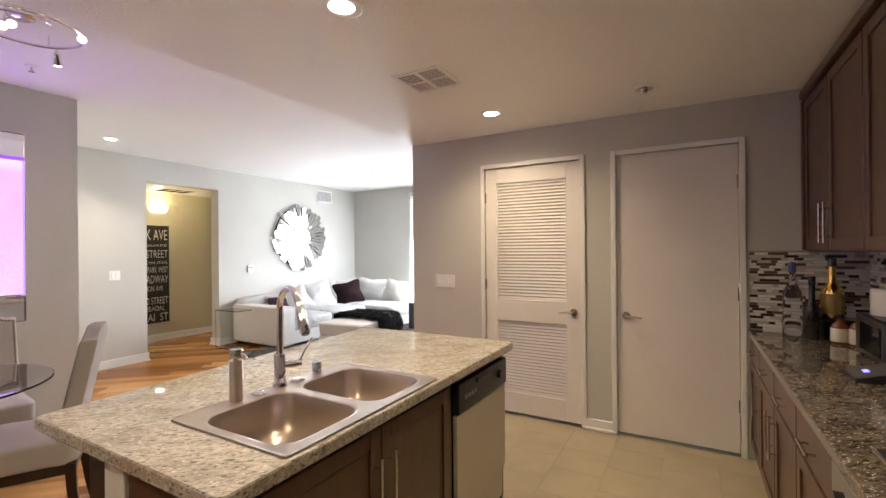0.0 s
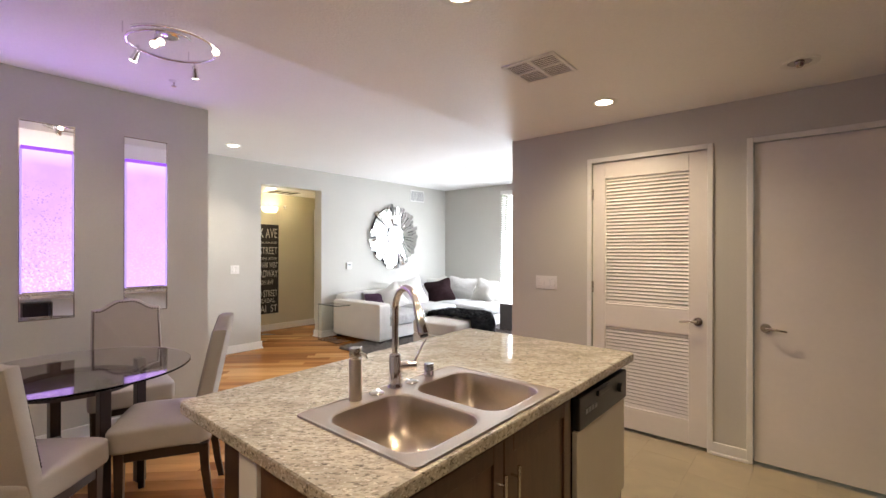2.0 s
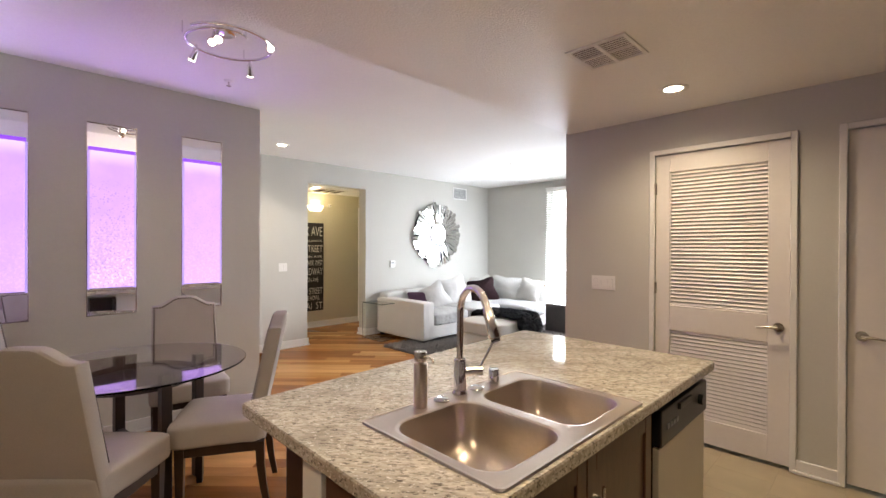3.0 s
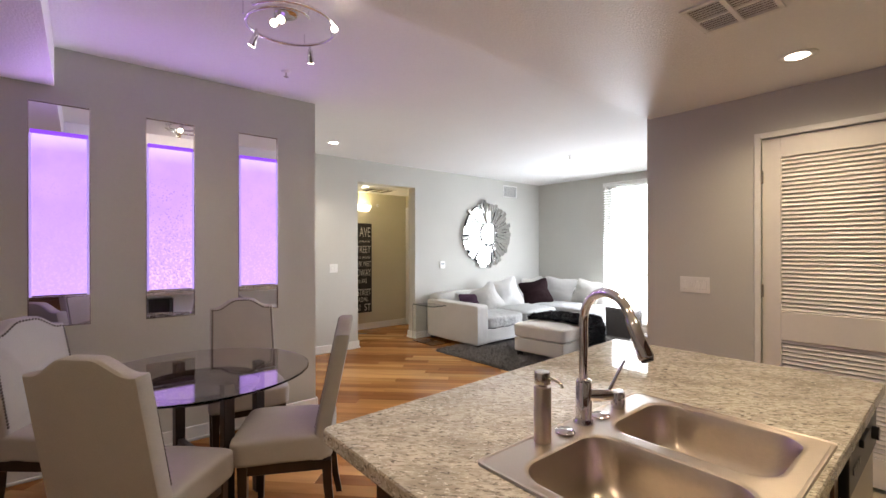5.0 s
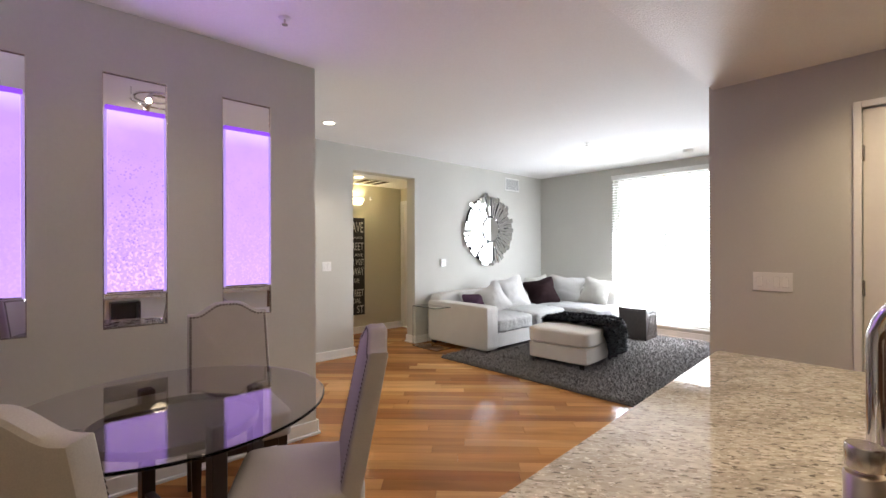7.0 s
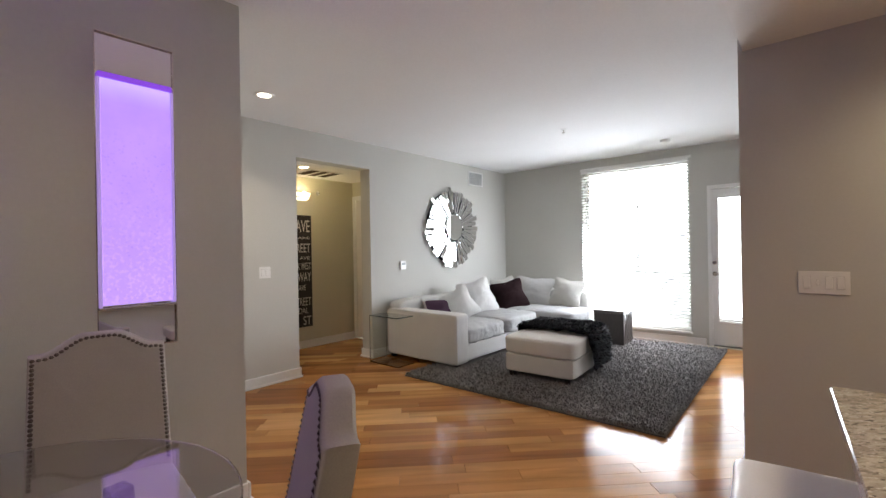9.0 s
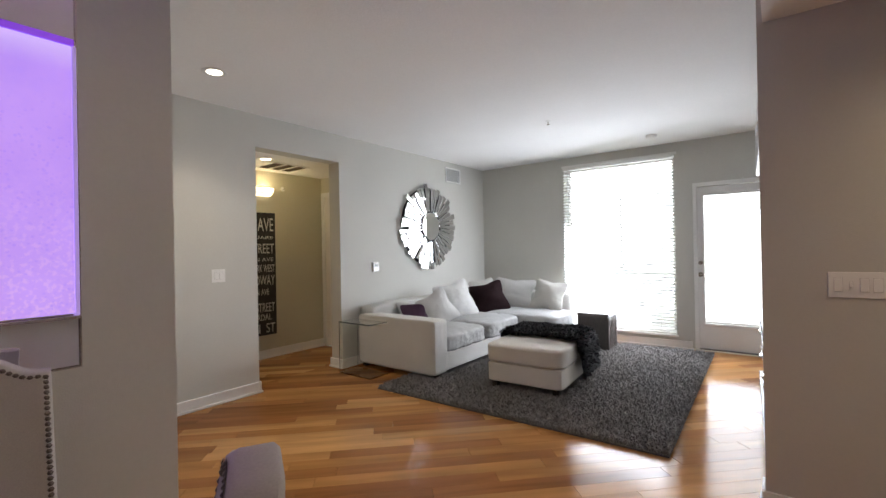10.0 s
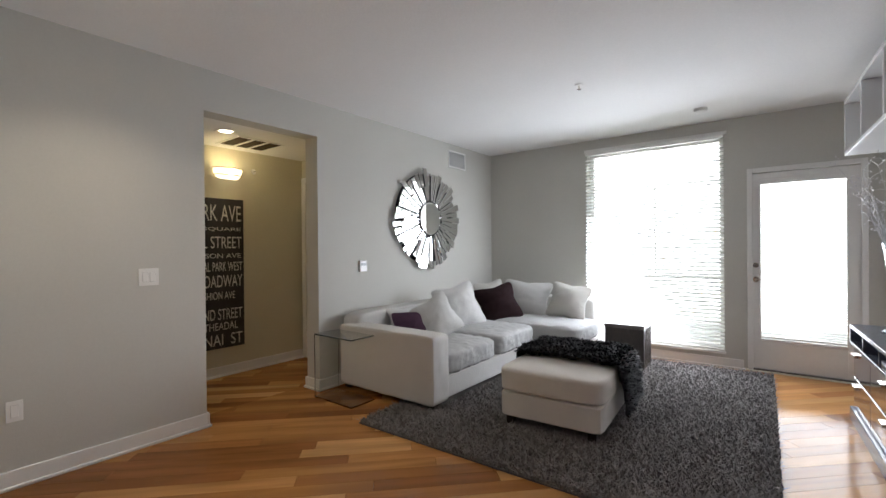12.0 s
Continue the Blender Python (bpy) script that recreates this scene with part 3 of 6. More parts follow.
puck("smoke_detector", "round white smoke detector on the ceiling", "smoke detector", -3.392, 6.949, HIGH, [(0.0001, -0.040), (0.040, -0.040), (0.058, -0.030), (0.064, -0.012), (0.066, -0.001)])
for x, y in ((-3.771, 1.29), (-4.14, 5.49)):
    s = thing("fire_sprinkler", "small pendent fire sprinkler in the ceiling", "sprinkler", "fire sprinklers", pose(x, y, HIGH))
    bm = bmesh.new()
    part("escutcheon", lathe(bm, [(0.014, -0.010), (0.030, -0.007), (0.036, -0.001)], n=20), TRIM, s, smooth=True)
    bm = bmesh.new()
    rod(bm, (0, 0, -0.008), (0, 0, -0.040), 0.006, n=8)
    rod(bm, (0, 0, -0.040), (0, 0, -0.043), 0.018, n=12)
    part("deflector", bm, NICKEL, s)


# grey of the strip round each rocker, shade given as colour instead of a recess
PLATE_SHADE = mat("switch_gap_shade", (0.46, 0.45, 0.43), 0.7)


def wall_plate(name, label, category, m, w, h, rockers):
    """A switch plate in its own plane, facing +z; the rockers are rows of x, width, height."""
    p = thing(name, label, category, at=m)
    part("plate", boxes((-w / 2, w / 2, -h / 2, h / 2, 0.0, 0.006), bevel=0.0025, segments=2), SWITCH, p)
    for x, rw, rh in rockers:
        part("slot", boxes((x - rw / 2 - 0.0012, x + rw / 2 + 0.0012, -rh / 2 - 0.0012, rh / 2 + 0.0012, 0.0055, 0.0064)), PLATE_SHADE, p, "grey strip coloured as the shade round the rocker")
        part("rocker", boxes((x - rw / 2, x + rw / 2, -rh / 2, rh / 2, -0.003, 0.0035), bevel=0.0015, segments=1), SWITCH, p, at=pose(0, 0, 0.0072, -5))
    for x, rw, rh in rockers:
        for s in (-1, 1):
            bm = bmesh.new()
            rod(bm, (x, s * (h / 2 - 0.016), 0.0055), (x, s * (h / 2 - 0.016), 0.0068), 0.003, n=8)
            part("screw", bm, SWITCH, p)
    return p


wall_plate("light_switch", "white four-gang light switch plate on the kitchen wall", "light switch", pose(-1.848, 3.75, 1.175) @ SOUTH, 0.212, 0.122,
           [(-0.069, 0.030, 0.064), (-0.023, 0.012, 0.026), (0.023, 0.030, 0.064), (0.069, 0.030, 0.064)])
wall_plate("light_switch", "white two-gang light switch beside the hall opening", "light switch", pose(-6.32, 2.895, 1.178) @ EAST, 0.125, 0.122, [(-0.023, 0.032, 0.066), (0.023, 0.032, 0.066)])
wall_plate("power_outlet", "white power outlet low on the wall", "power outlet", pose(-6.32, 2.199, 0.43) @ EAST, 0.075, 0.122, [(0, 0.034, 0.068)])
th = thing("thermostat", "small white wall thermostat", "thermostat", at=pose(-6.32, 4.912, 1.178) @ EAST)
part("housing", boxes((-0.052, 0.052, -0.06, 0.06, 0, 0.024), bevel=0.006), SWITCH, th)
part("display", boxes((-0.034, 0.034, 0.004, 0.036, 0.024, 0.0255)), mat("grey_display", (0.28, 0.31, 0.29), 0.2), th, "small grey display")

# ---- island ----
isl = thing("kitchen_island", "dark wood kitchen island with a painted end wall", "kitchen island")
IX0, IX1, IY0, IY1 = -1.742, -0.712, 0.660, 2.552
part("end_wall", boxes((-1.42, -1.30, 0.73, 2.50, 0, 0.872), bevel=0.003, segments=1), TRIM, isl, "white painted half wall under the bar")
part("carcass", boxes((-1.299, -0.766, 0.745, 1.86, 0.10, 0.70), (-1.299, -0.766, 0.745, 0.765, 0.70, 0.872), (-1.299, -0.766, 1.84, 1.86, 0.70, 0.872),
                      (-1.299, -1.294, 0.765, 1.84, 0.70, 0.872), (-0.774, -0.766, 0.765, 1.84, 0.70, 0.872)), CABINET, isl)
part("side_panel", boxes((-1.299, -0.765, 2.49, 2.51, 0.0, 0.872)), CABINET, isl)
part("toe_kick", boxes((-1.299, -0.82, 0.76, 1.86, 0, 0.10)), SHADOWGAP, isl)


def shaker(parent, plane, a0, a1, z0, z1, m=CABINET, name="cabinet_door", rail=0.058):
    """A framed door on the plane x = plane, its face towards -x or +x as the sign of depth gives; a runs along y."""
    x, out = plane
    lo, hi = sorted((x, x + out * 0.020))
    plo, phi = sorted((x, x + out * 0.011))
    bm = boxes((lo, hi, a0, a0 + rail, z0, z1), (lo, hi, a1 - rail, a1, z0, z1), (lo, hi, a0 + rail, a1 - rail, z0, z0 + rail), (lo, hi, a0 + rail, a1 - rail, z1 - rail, z1), bevel=0.0022, segments=1)
    d = part(name, bm, m, parent)
    part("panel", boxes((plo, phi, a0 + rail - 0.004, a1 - rail + 0.004, z0 + rail - 0.004, z1 - rail + 0.004)), m, d)
    return d


def bar_pull(parent, a, b, out):
    """A slim bar handle from a to b on two posts that stand out by the vector out."""
    a, b, o = Vector(a), Vector(b), Vector(out)
    bm = bmesh.new()
    rod(bm, a + o, b + o, 0.0055, n=10)
    for f in (0.15, 0.85):
        c = a.lerp(b, f)
        rod(bm, c, c + o, 0.0045, n=8)
    return part("handle", bm, NICKEL, parent, "slim satin nickel bar handle", smooth=True)


for a0, a1, hy in ((0.755, 1.298, 1.262), (1.304, 1.815, 1.345)):
    d = shaker(isl, (-0.765, 1), a0, a1, 0.115, 0.845)
    bar_pull(d, (-0.745, hy, 0.50), (-0.745, hy, 0.755), (0.032, 0, 0))
part("face_strip", boxes((-0.78, -0.764, 0.745, 1.86, 0.848, 0.872)), CABINET, isl)
part("face_strip", boxes((-0.78, -0.764, 1.82, 1.862, 0.10, 0.847)), CABINET, isl)

top = thing("island_worktop", "polished beige speckled granite worktop with a sink cut-out", "worktop")
bm = bmesh.new()
SX0, SX1, SY0, SY1 = -1.292, -0.728, 0.862, 1.688
loft(bm, [rrect(IX0, IX1, IY0, IY1, 0.02, 0.875), rrect(IX0 - 0.003, IX1 + 0.003, IY0 - 0.003, IY1 + 0.003, 0.02, 0.880), rrect(IX0 - 0.003, IX1 + 0.003, IY0 - 0.003, IY1 + 0.003, 0.02, 0.912),
          rrect(IX0, IX1, IY0, IY1, 0.02, 0.917), rrect(SX0 + 0.012, SX1 - 0.012, SY0 + 0.012, SY1 - 0.012, 0.03, 0.917), rrect(SX0 + 0.012, SX1 - 0.012, SY0 + 0.012, SY1 - 0.012, 0.03, 0.875)], closed=True)
for v in bm.verts:
    if v.co.x < -1.5:
        v.co.x -= 0.098 * (v.co.y - IY0) / (IY1 - IY0)
part("slab", bm, GRANITE, top)

# double sink
sk = thing("kitchen_sink", "drop-in double-bowl stainless steel sink", "sink")
Z = 0.9185
bm = bmesh.new()
mid_y = 1.281
for k, (y0, y1, b0, b1) in enumerate(((SY0, mid_y, 0.905, 1.248), (mid_y, SY1, 1.314, 1.648))):
    bx0, bx1 = -1.192, -0.785
    rings = [rrect(SX0, SX1, y0, y1, 0.004, Z + 0.004, 8), rrect(bx0 - 0.017, bx1 + 0.017, b0 - 0.017, b1 + 0.017, 0.087, Z + 0.004, 8),
             rrect(bx0 - 0.012, bx1 + 0.012, b0 - 0.012, b1 + 0.012, 0.084, Z + 0.004, 8), rrect(bx0 - 0.004, bx1 + 0.004, b0 - 0.004, b1 + 0.004, 0.079, Z + 0.001, 8)]
    for d, deep in ((0, 0.008), (0.004, 0.05), (0.009, 0.085), (0.016, 0.112), (0.027, 0.134), (0.042, 0.151), (0.062, 0.164), (0.086, 0.173), (0.112, 0.179), (0.135, 0.182)):
        rings.append(rrect(bx0 + d, bx1 - d, b0 + d, b1 - d, max(0.028, 0.075 - d * 0.3), Z - deep, 8))
    made = [[bm.verts.new(p) for p in ring] for ring in rings]
    for a, b in zip(made, made[1:]):
        for i in range(len(a)):
            bm.faces.new((a[i], a[(i + 1) % len(a)], b[(i + 1) % len(b)], b[i]))
    bm.faces.new(made[-1])
bmesh.ops.remove_doubles(bm, verts=bm.verts[:], dist=1e-5)
part("basin", bm, STEEL, sk, smooth=True)
bm = bmesh.new()
loft(bm, [rrect(SX0 - 0.003, SX1 + 0.003, SY0 - 0.003, SY1 + 0.003, 0.024, Z), rrect(SX0 - 0.001, SX1 + 0.001, SY0 - 0.001, SY1 + 0.001, 0.024, Z + 0.0055),
          rrect(SX0 + 0.006, SX1 - 0.006, SY0 + 0.006, SY1 - 0.006, 0.02, Z + 0.0058), rrect(SX0 + 0.009, SX1 - 0.009, SY0 + 0.009, SY1 - 0.009, 0.02, Z + 0.0035)], caps=False)
part("rim", bm, STEEL, sk, smooth=True)
for y in (1.08, 1.48):
    bm = bmesh.new()
    lathe(bm, [(0.0001, -0.004), (0.022, -0.004), (0.036, 0.0), (0.044, 0.002), (0.046, 0.0005)], (-1.02, y, Z - 0.182), 24)
    dr = part("drain", bm, CHROME, sk, "round chrome drain strainer", smooth=True)
for y in (1.180, 1.372):
    bm = bmesh.new()
    lathe(bm, [(0.029, 0.0), (0.029, 0.004), (0.024, 0.008), (0.0001, 0.010)], (-1.247, y, Z + 0.004), 20)
    part("hole_cover", bm, CHROME, sk, "small round chrome hole cover", smooth=True)
fa = thing("kitchen_faucet", "chrome gooseneck faucet with a pull-down spray head", "faucet")
fx, fy, fz = -1.252, 1.283, Z + 0.004
bm = bmesh.new()
part("base", lathe(bm, [(0.031, 0), (0.031, 0.006), (0.026, 0.012), (0.0245, 0.02), (0.0245, 0.125), (0.022, 0.132), (0.0140, 0.136)], (fx, fy, fz), 24), CHROME, fa, smooth=True)
sp = [(fx, fy, fz + 0.13), (fx, fy, fz + 0.31)]
dx, dy = 0.95, -0.31
for k in range(1, 15):
    q = radians(180 - k * 157 / 14)
    r = 0.098
    sp.append((fx + dx * (r + r * math.cos(q)), fy + dy * (r + r * math.cos(q)), fz + 0.31 + r * math.sin(q)))
bm = bmesh.new()
part("spout", tube(bm, sp, 0.0135, 14), CHROME, fa, smooth=True)
e = Vector(sp[-1])
d = (e - Vector(sp[-2])).normalized()
bm = bmesh.new()
tube(bm, [e, e + d * 0.012, e + d * 0.02, e + d * 0.06, e + d * 0.105, e + d * 0.112], [0.0145, 0.0165, 0.0175, 0.018, 0.0205, 0.017], 16)
sh = part("spray_head", bm, CHROME, fa, smooth=True)
part("nozzle", rod(bmesh.new(), e + d * 0.110, e + d * 0.117, 0.015, n=14), BLACK, sh, "black spray nozzle")
bm = bmesh.new()
rod(bm, (fx, fy, fz + 0.082), (fx + 0.040, fy + 0.050, fz + 0.084), 0.019, n=18)
rod(bm, (fx + 0.041, fy + 0.051, fz + 0.084), (fx + 0.054, fy + 0.067, fz + 0.085), 0.0175, n=18)
tube(bm, [(fx + 0.048, fy + 0.060, fz + 0.095), (fx + 0.058, fy + 0.072, fz + 0.125), (fx + 0.074, fy + 0.092, fz + 0.175), (fx + 0.080, fy + 0.099, fz + 0.190)], [0.0065, 0.0055, 0.0045, 0.0040])
part("lever", bm, CHROME, fa, smooth=True)
so = thing("soap_dispenser", "brushed steel soap dispenser on the sink deck", "soap dispenser")
bm = bmesh.new()
part("bottle", lathe(bm, [(0.024, 0), (0.024, 0.15), (0.0225, 0.152), (0.012, 0.153), (0.012, 0.160)], (-1.255, 1.085, Z + 0.004), 24), STEEL, so, smooth=True)
bm = bmesh.new()
lathe(bm, [(0.022, 0.160), (0.0225, 0.162), (0.0225, 0.190), (0.021, 0.193), (0.0001, 0.193)], (-1.255, 1.085, Z + 0.004), 24)
tube(bm, [(-1.255, 1.085, Z + 0.182), (-1.215, 1.085, Z + 0.182), (-1.195, 1.085, Z + 0.178), (-1.190, 1.085, Z + 0.166)], 0.0045)
part("pump_head", bm, NICKEL, so, smooth=True)
bm = bmesh.new()
lathe(bm, [(0.023, 0), (0.023, 0.052), (0.021, 0.056), (0.0001, 0.057)], (-1.252, 1.487, Z + 0.004), 20)
tagged(part("air_gap", bm, CHROME, smooth=True), "small chrome dishwasher air gap on the sink deck", "air gap")

# dishwasher
dw = thing("dishwasher", "bisque dishwasher with a black control panel under the worktop", "dishwasher")
part("tub", boxes((-1.29, -0.762, 1.868, 2.486, 0.0, 0.868)), SHADOWGAP, dw)
part("door_panel", boxes((-0.762, -0.738, 1.872, 2.482, 0.205, 0.688), bevel=0.004), BISQUE, dw)
part("kick_panel", boxes((-0.775, -0.758, 1.872, 2.482, 0.02, 0.195), bevel=0.004), BISQUE, dw)
cp = part("control_panel", boxes((-0.762, -0.728, 1.872, 2.482, 0.694, 0.838), bevel=0.006), BLACK, dw, "glossy black control panel")
bm = bmesh.new()
rod(bm, (-0.728, 2.36, 0.772), (-0.708, 2.36, 0.772), 0.024, n=20)
part("dial", bm, BLACK, cp, smooth=True)
part("latch", boxes((-0.729, -0.716, 2.06, 2.22, 0.802, 0.828), bevel=0.004), BLACK, cp)
for k in range(4):
    part("button", boxes((-0.729, -0.724, 1.93 + k * 0.035, 1.955 + k * 0.035, 0.755, 0.775)), mat("grey_button", (0.25, 0.25, 0.25), 0.4) if k == 0 else bpy.data.materials["grey_button"], cp)

# ---- counter run along the east wall ----
CX = 0.605
for y0, y1, hand in ((3.30, 3.745, 1), (2.76, 3.296, 1), (2.24, 2.756, -1), (1.715, 2.236, 1)):
    cb = thing("base_cabinet", "dark wood base cabinet with one drawer over a door", "cabinet", "base cabinets along the wall")
    part("body", boxes((CX + 0.001, 1.215, y0, y1, 0.10, 0.868)), CABINET, cb)
    part("toe_kick", boxes((CX + 0.07, 1.215, y0, y1, 0, 0.10)), SHADOWGAP, cb)
    dr = part("drawer_front", boxes((CX - 0.019, CX, y0 + 0.006, y1 - 0.006, 0.705, 0.852), bevel=0.003, segments=1), CABINET, cb)
    ym = (y0 + y1) / 2
    bar_pull(dr, (CX - 0.019, ym - 0.075, 0.782), (CX - 0.019, ym + 0.075, 0.782), (-0.03, 0, 0))
    d = shaker(cb, (CX, -1), y0 + 0.006, y1 - 0.006, 0.112, 0.692)
    hy = y0 + 0.05 if hand > 0 else y1 - 0.05
    bar_pull(d, (CX - 0.02, hy, 0.43), (CX - 0.02, hy, 0.64), (-0.03, 0, 0))
wt = thing("worktop", "polished dark brown granite worktop along the wall", "worktop")
part("slab", boxes((0.572, 1.215, -2.4, 3.746, 0.872, 0.910), bevel=0.005), GRANITE_DARK, wt)
for y0 in (-2.4, -1.56, -0.72, 0.11):
    cb = thing("base_cabinet", "dark wood base cabinet with one drawer over a door", "cabinet", "base cabinets along the wall")
    part("body", boxes((CX + 0.001, 1.215, y0, y0 + 0.83, 0.0, 0.868)), CABINET, cb)
    part("drawer_front", boxes((CX - 0.019, CX, y0 + 0.006, y0 + 0.824, 0.705, 0.852), bevel=0.003, segments=1), CABINET, cb)
    shaker(cb, (CX, -1), y0 + 0.006, y0 + 0.824, 0.112, 0.692)
rg = thing("oven", "built-in steel oven with a black glass door under the worktop", "oven")
OVENSTEEL = mat("grey_steel_panel", (0.42, 0.40, 0.37), 0.35, 0.8, grain=0.05)
part("body", boxes((0.60, 1.21, 0.950, 1.706, 0.0, 0.868)), BLACK, rg)
part("control_panel", boxes((0.578, 0.599, 0.952, 1.704, 0.735, 0.862), bevel=0.004), OVENSTEEL, rg)
od = part("oven_door", boxes((0.572, 0.599, 0.952, 1.704, 0.14, 0.727), bevel=0.005), OVENSTEEL, rg)
part("oven_glass", boxes((0.569, 0.5725, 1.03, 1.626, 0.25, 0.62), bevel=0.001, segments=1), BLACK, od, "black oven window")
bar_pull(od, (0.572, 1.0, 0.675), (0.572, 1.66, 0.675), (-0.04, 0, 0))
for k in range(4):
    part("knob", rod(bmesh.new(), (0.579, 1.05 + k * 0.18, 0.80), (0.556, 1.05 + k * 0.18, 0.80), 0.02, n=16), BLACK, rg)
ck = thing("cooktop", "black glass cooktop let into the granite worktop", "cooktop")
part("glass", boxes((0.672, 1.165, 0.965, 1.700, 0.9085, 0.917), bevel=0.003, segments=1), BLACK, ck)
part("edge_strip", boxes((0.664, 0.6715, 0.965, 1.700, 0.9085, 0.9155)), OVENSTEEL, ck)
for x, y, r in ((0.80, 1.14, 0.09), (0.80, 1.50, 0.075), (1.03, 1.14, 0.075), (1.03, 1.50, 0.09)):
    part("burner", lathe(bmesh.new(), [(r, 0), (r, 0.004), (r - 0.02, 0.006), (0.0001, 0.006)], (x, y, 0.917), 24), SHADOWGAP, ck)

for y0, y1 in ((3.16, 3.70), (2.60, 3.156), (2.04, 2.596), (1.48, 2.036), (0.92, 1.476), (0.36, 0.916), (-0.5, 0.356)):
    uc = thing("wall_cabinet", "dark wood wall cabinet with a framed door", "cabinet", "wall cabinets over the worktop")
    part("body", boxes((0.905, 1.215, y0, y1, 1.455, 2.44)), CABINET, uc)
    d = shaker(uc, (0.904, -1), y0 + 0.004, y1 - 0.004, 1.462, 2.425)
    hy = y0 + 0.045 if y0 in (3.16, 2.04, 0.92) else y1 - 0.045
    bar_pull(d, (0.884, hy, 1.50), (0.884, hy, 1.72), (-0.03, 0, 0))
structure("trim_cabinet_top", boxes((0.862, 1.215, -0.5, 3.72, 2.442, 2.495), (0.872, 1.215, 3.7005, 3.748, 1.456, 2.441), bevel=0.006), CABINET, "dark wood crown moulding over the wall cabinets", "trim")

# ---- things on the worktop ----
GLASS_DARK = mat("dark_bottle_glass", (0.008, 0.008, 0.010), 0.06, coat=0.4)
GOLD = mat("gold_foil", (0.85, 0.58, 0.18), 0.16, 1.0, stain=0.06, stain_scale=20)
AMBER = mat("amber_glass", (0.16, 0.05, 0.015), 0.06, coat=0.4)
CLEAR = glass_mat("clear_bottle_glass", (0.96, 0.97, 1.0))
PAPER = mat("label_paper", (0.66, 0.60, 0.48), 0.6, grain=0.05)
BLUECAP = mat("blue_cap", (0.07, 0.08, 0.20), 0.35)
CERAMIC = mat("white_ceramic", (0.80, 0.78, 0.74), 0.22, stain=0.02)
LINEN = mat("folded_linen", (0.72, 0.70, 0.66), 0.9, grain=0.06, grain_scale=120, bump=0.3, bump_scale=500)


def bottle(label, x, y, z, r, h, body, cap, neck=0.3, cap_label="", paper=None):
    b = thing("bottle", label, "bottle", "bottles on the worktop", pose(x, y, z))
    n0 = h * (1 - neck)
    bm = bmesh.new()
    lathe(bm, [(r * 0.9, 0), (r, 0.006), (r, n0 * 0.74), (r * 0.92, n0 * 0.84), (r * 0.6, n0 * 0.95), (r * 0.36, n0 * 1.03), (r * 0.33, h * 0.93)], n=24)
    part("glass_body", bm, body, b, smooth=True)
    bm = bmesh.new()
    lathe(bm, [(r * 0.38, h * 0.86), (r * 0.40, h * 0.87), (r * 0.40, h * 0.985), (r * 0.34, h), (0.0001, h)], n=18)
    part("cap", bm, cap, b, cap_label, smooth=True)
    if paper:
        bm = bmesh.new()
        lathe(bm, [(r + 0.0008, n0 * 0.12), (r + 0.0012, n0 * 0.125), (r + 0.0012, n0 * 0.70), (r + 0.0008, n0 * 0.705)], n=24)
        part("paper_label", bm, paper, b, "pale printed paper label", smooth=True)
    return b


bottle("tall clear glass bottle with a dark blue cap", 0.800, 3.615, 0.910, 0.053, 0.47, CLEAR, BLUECAP, 0.3, "dark blue cap")
bottle("dark wine bottle standing by the tiled wall", 0.880, 3.515, 0.910, 0.047, 0.385, GLASS_DARK, GLASS_DARK, 0.42)
rk = thing("bottle_riser", "black tray riser under the gold bottle", "tray")
part("shelf", boxes((0.905, 1.165, 3.47, 3.64, 1.028, 1.040), bevel=0.003, segments=1), BLACK, rk)
part("foot", boxes((0.905, 0.925, 3.47, 3.64, 0.910, 1.028)), BLACK, rk)
part("foot", boxes((1.145, 1.165, 3.47, 3.64, 0.910, 1.028)), BLACK, rk)
part("back", boxes((0.925, 1.145, 3.625, 3.64, 0.910, 1.028)), BLACK, rk)
bottle("shiny gold champagne bottle on a black riser", 0.985, 3.555, 1.040, 0.056, 0.365, GOLD, GLASS_DARK, 0.42, "dark foil top", mat("gold_label", (0.40, 0.28, 0.10), 0.35, 0.6))
bottle("amber whiskey bottle with a pale label", 0.985, 3.40, 0.910, 0.043, 0.175, AMBER, BLACK, 0.25, "", PAPER)
bottle("amber whiskey bottle with a pale label", 1.055, 3.335, 0.910, 0.046, 0.19, AMBER, BLACK, 0.25, "", PAPER)
tw = thing("folded_towels", "small stack of folded white towels", "towel")
for k in range(3):
    part("towel", boxes((0.655, 0.775, 3.64, 3.73, 0.911 + k * 0.013, 0.923 + k * 0.013), bevel=0.005), LINEN, tw)
ap = thing("toaster_oven", "dark grey countertop oven beside the bottles", "toaster oven")
part("body", boxes((1.000, 1.205, 2.80, 3.20, 0.922, 1.12), bevel=0.012), mat("grey_steel_case", (0.11, 0.105, 0.10), 0.35, 0.6, grain=0.05), ap)
part("top_plate", boxes((1.008, 1.200, 2.815, 3.185, 1.1205, 1.126), bevel=0.002, segments=1), BLACK, ap)
part("front_glass", boxes((0.993, 1.0005, 2.83, 3.10, 0.95, 1.09), bevel=0.002, segments=1), GLASS_DARK, ap)
for yy in (2.84, 3.16):
    for xx in (1.025, 1.18):
        part("foot", boxes((xx - 0.015, xx + 0.015, yy - 0.015, yy + 0.015, 0.910, 0.9225)), BLACK, ap)
bm = bmesh.new()
cn = thing("canister", "white ceramic canister on the countertop oven", "canister", at=pose(1.10, 3.08, 1.126))
part("pot", lathe(bm, [(0.066, 0), (0.070, 0.005), (0.070, 0.118), (0.067, 0.122)], n=28), CERAMIC, cn, smooth=True)
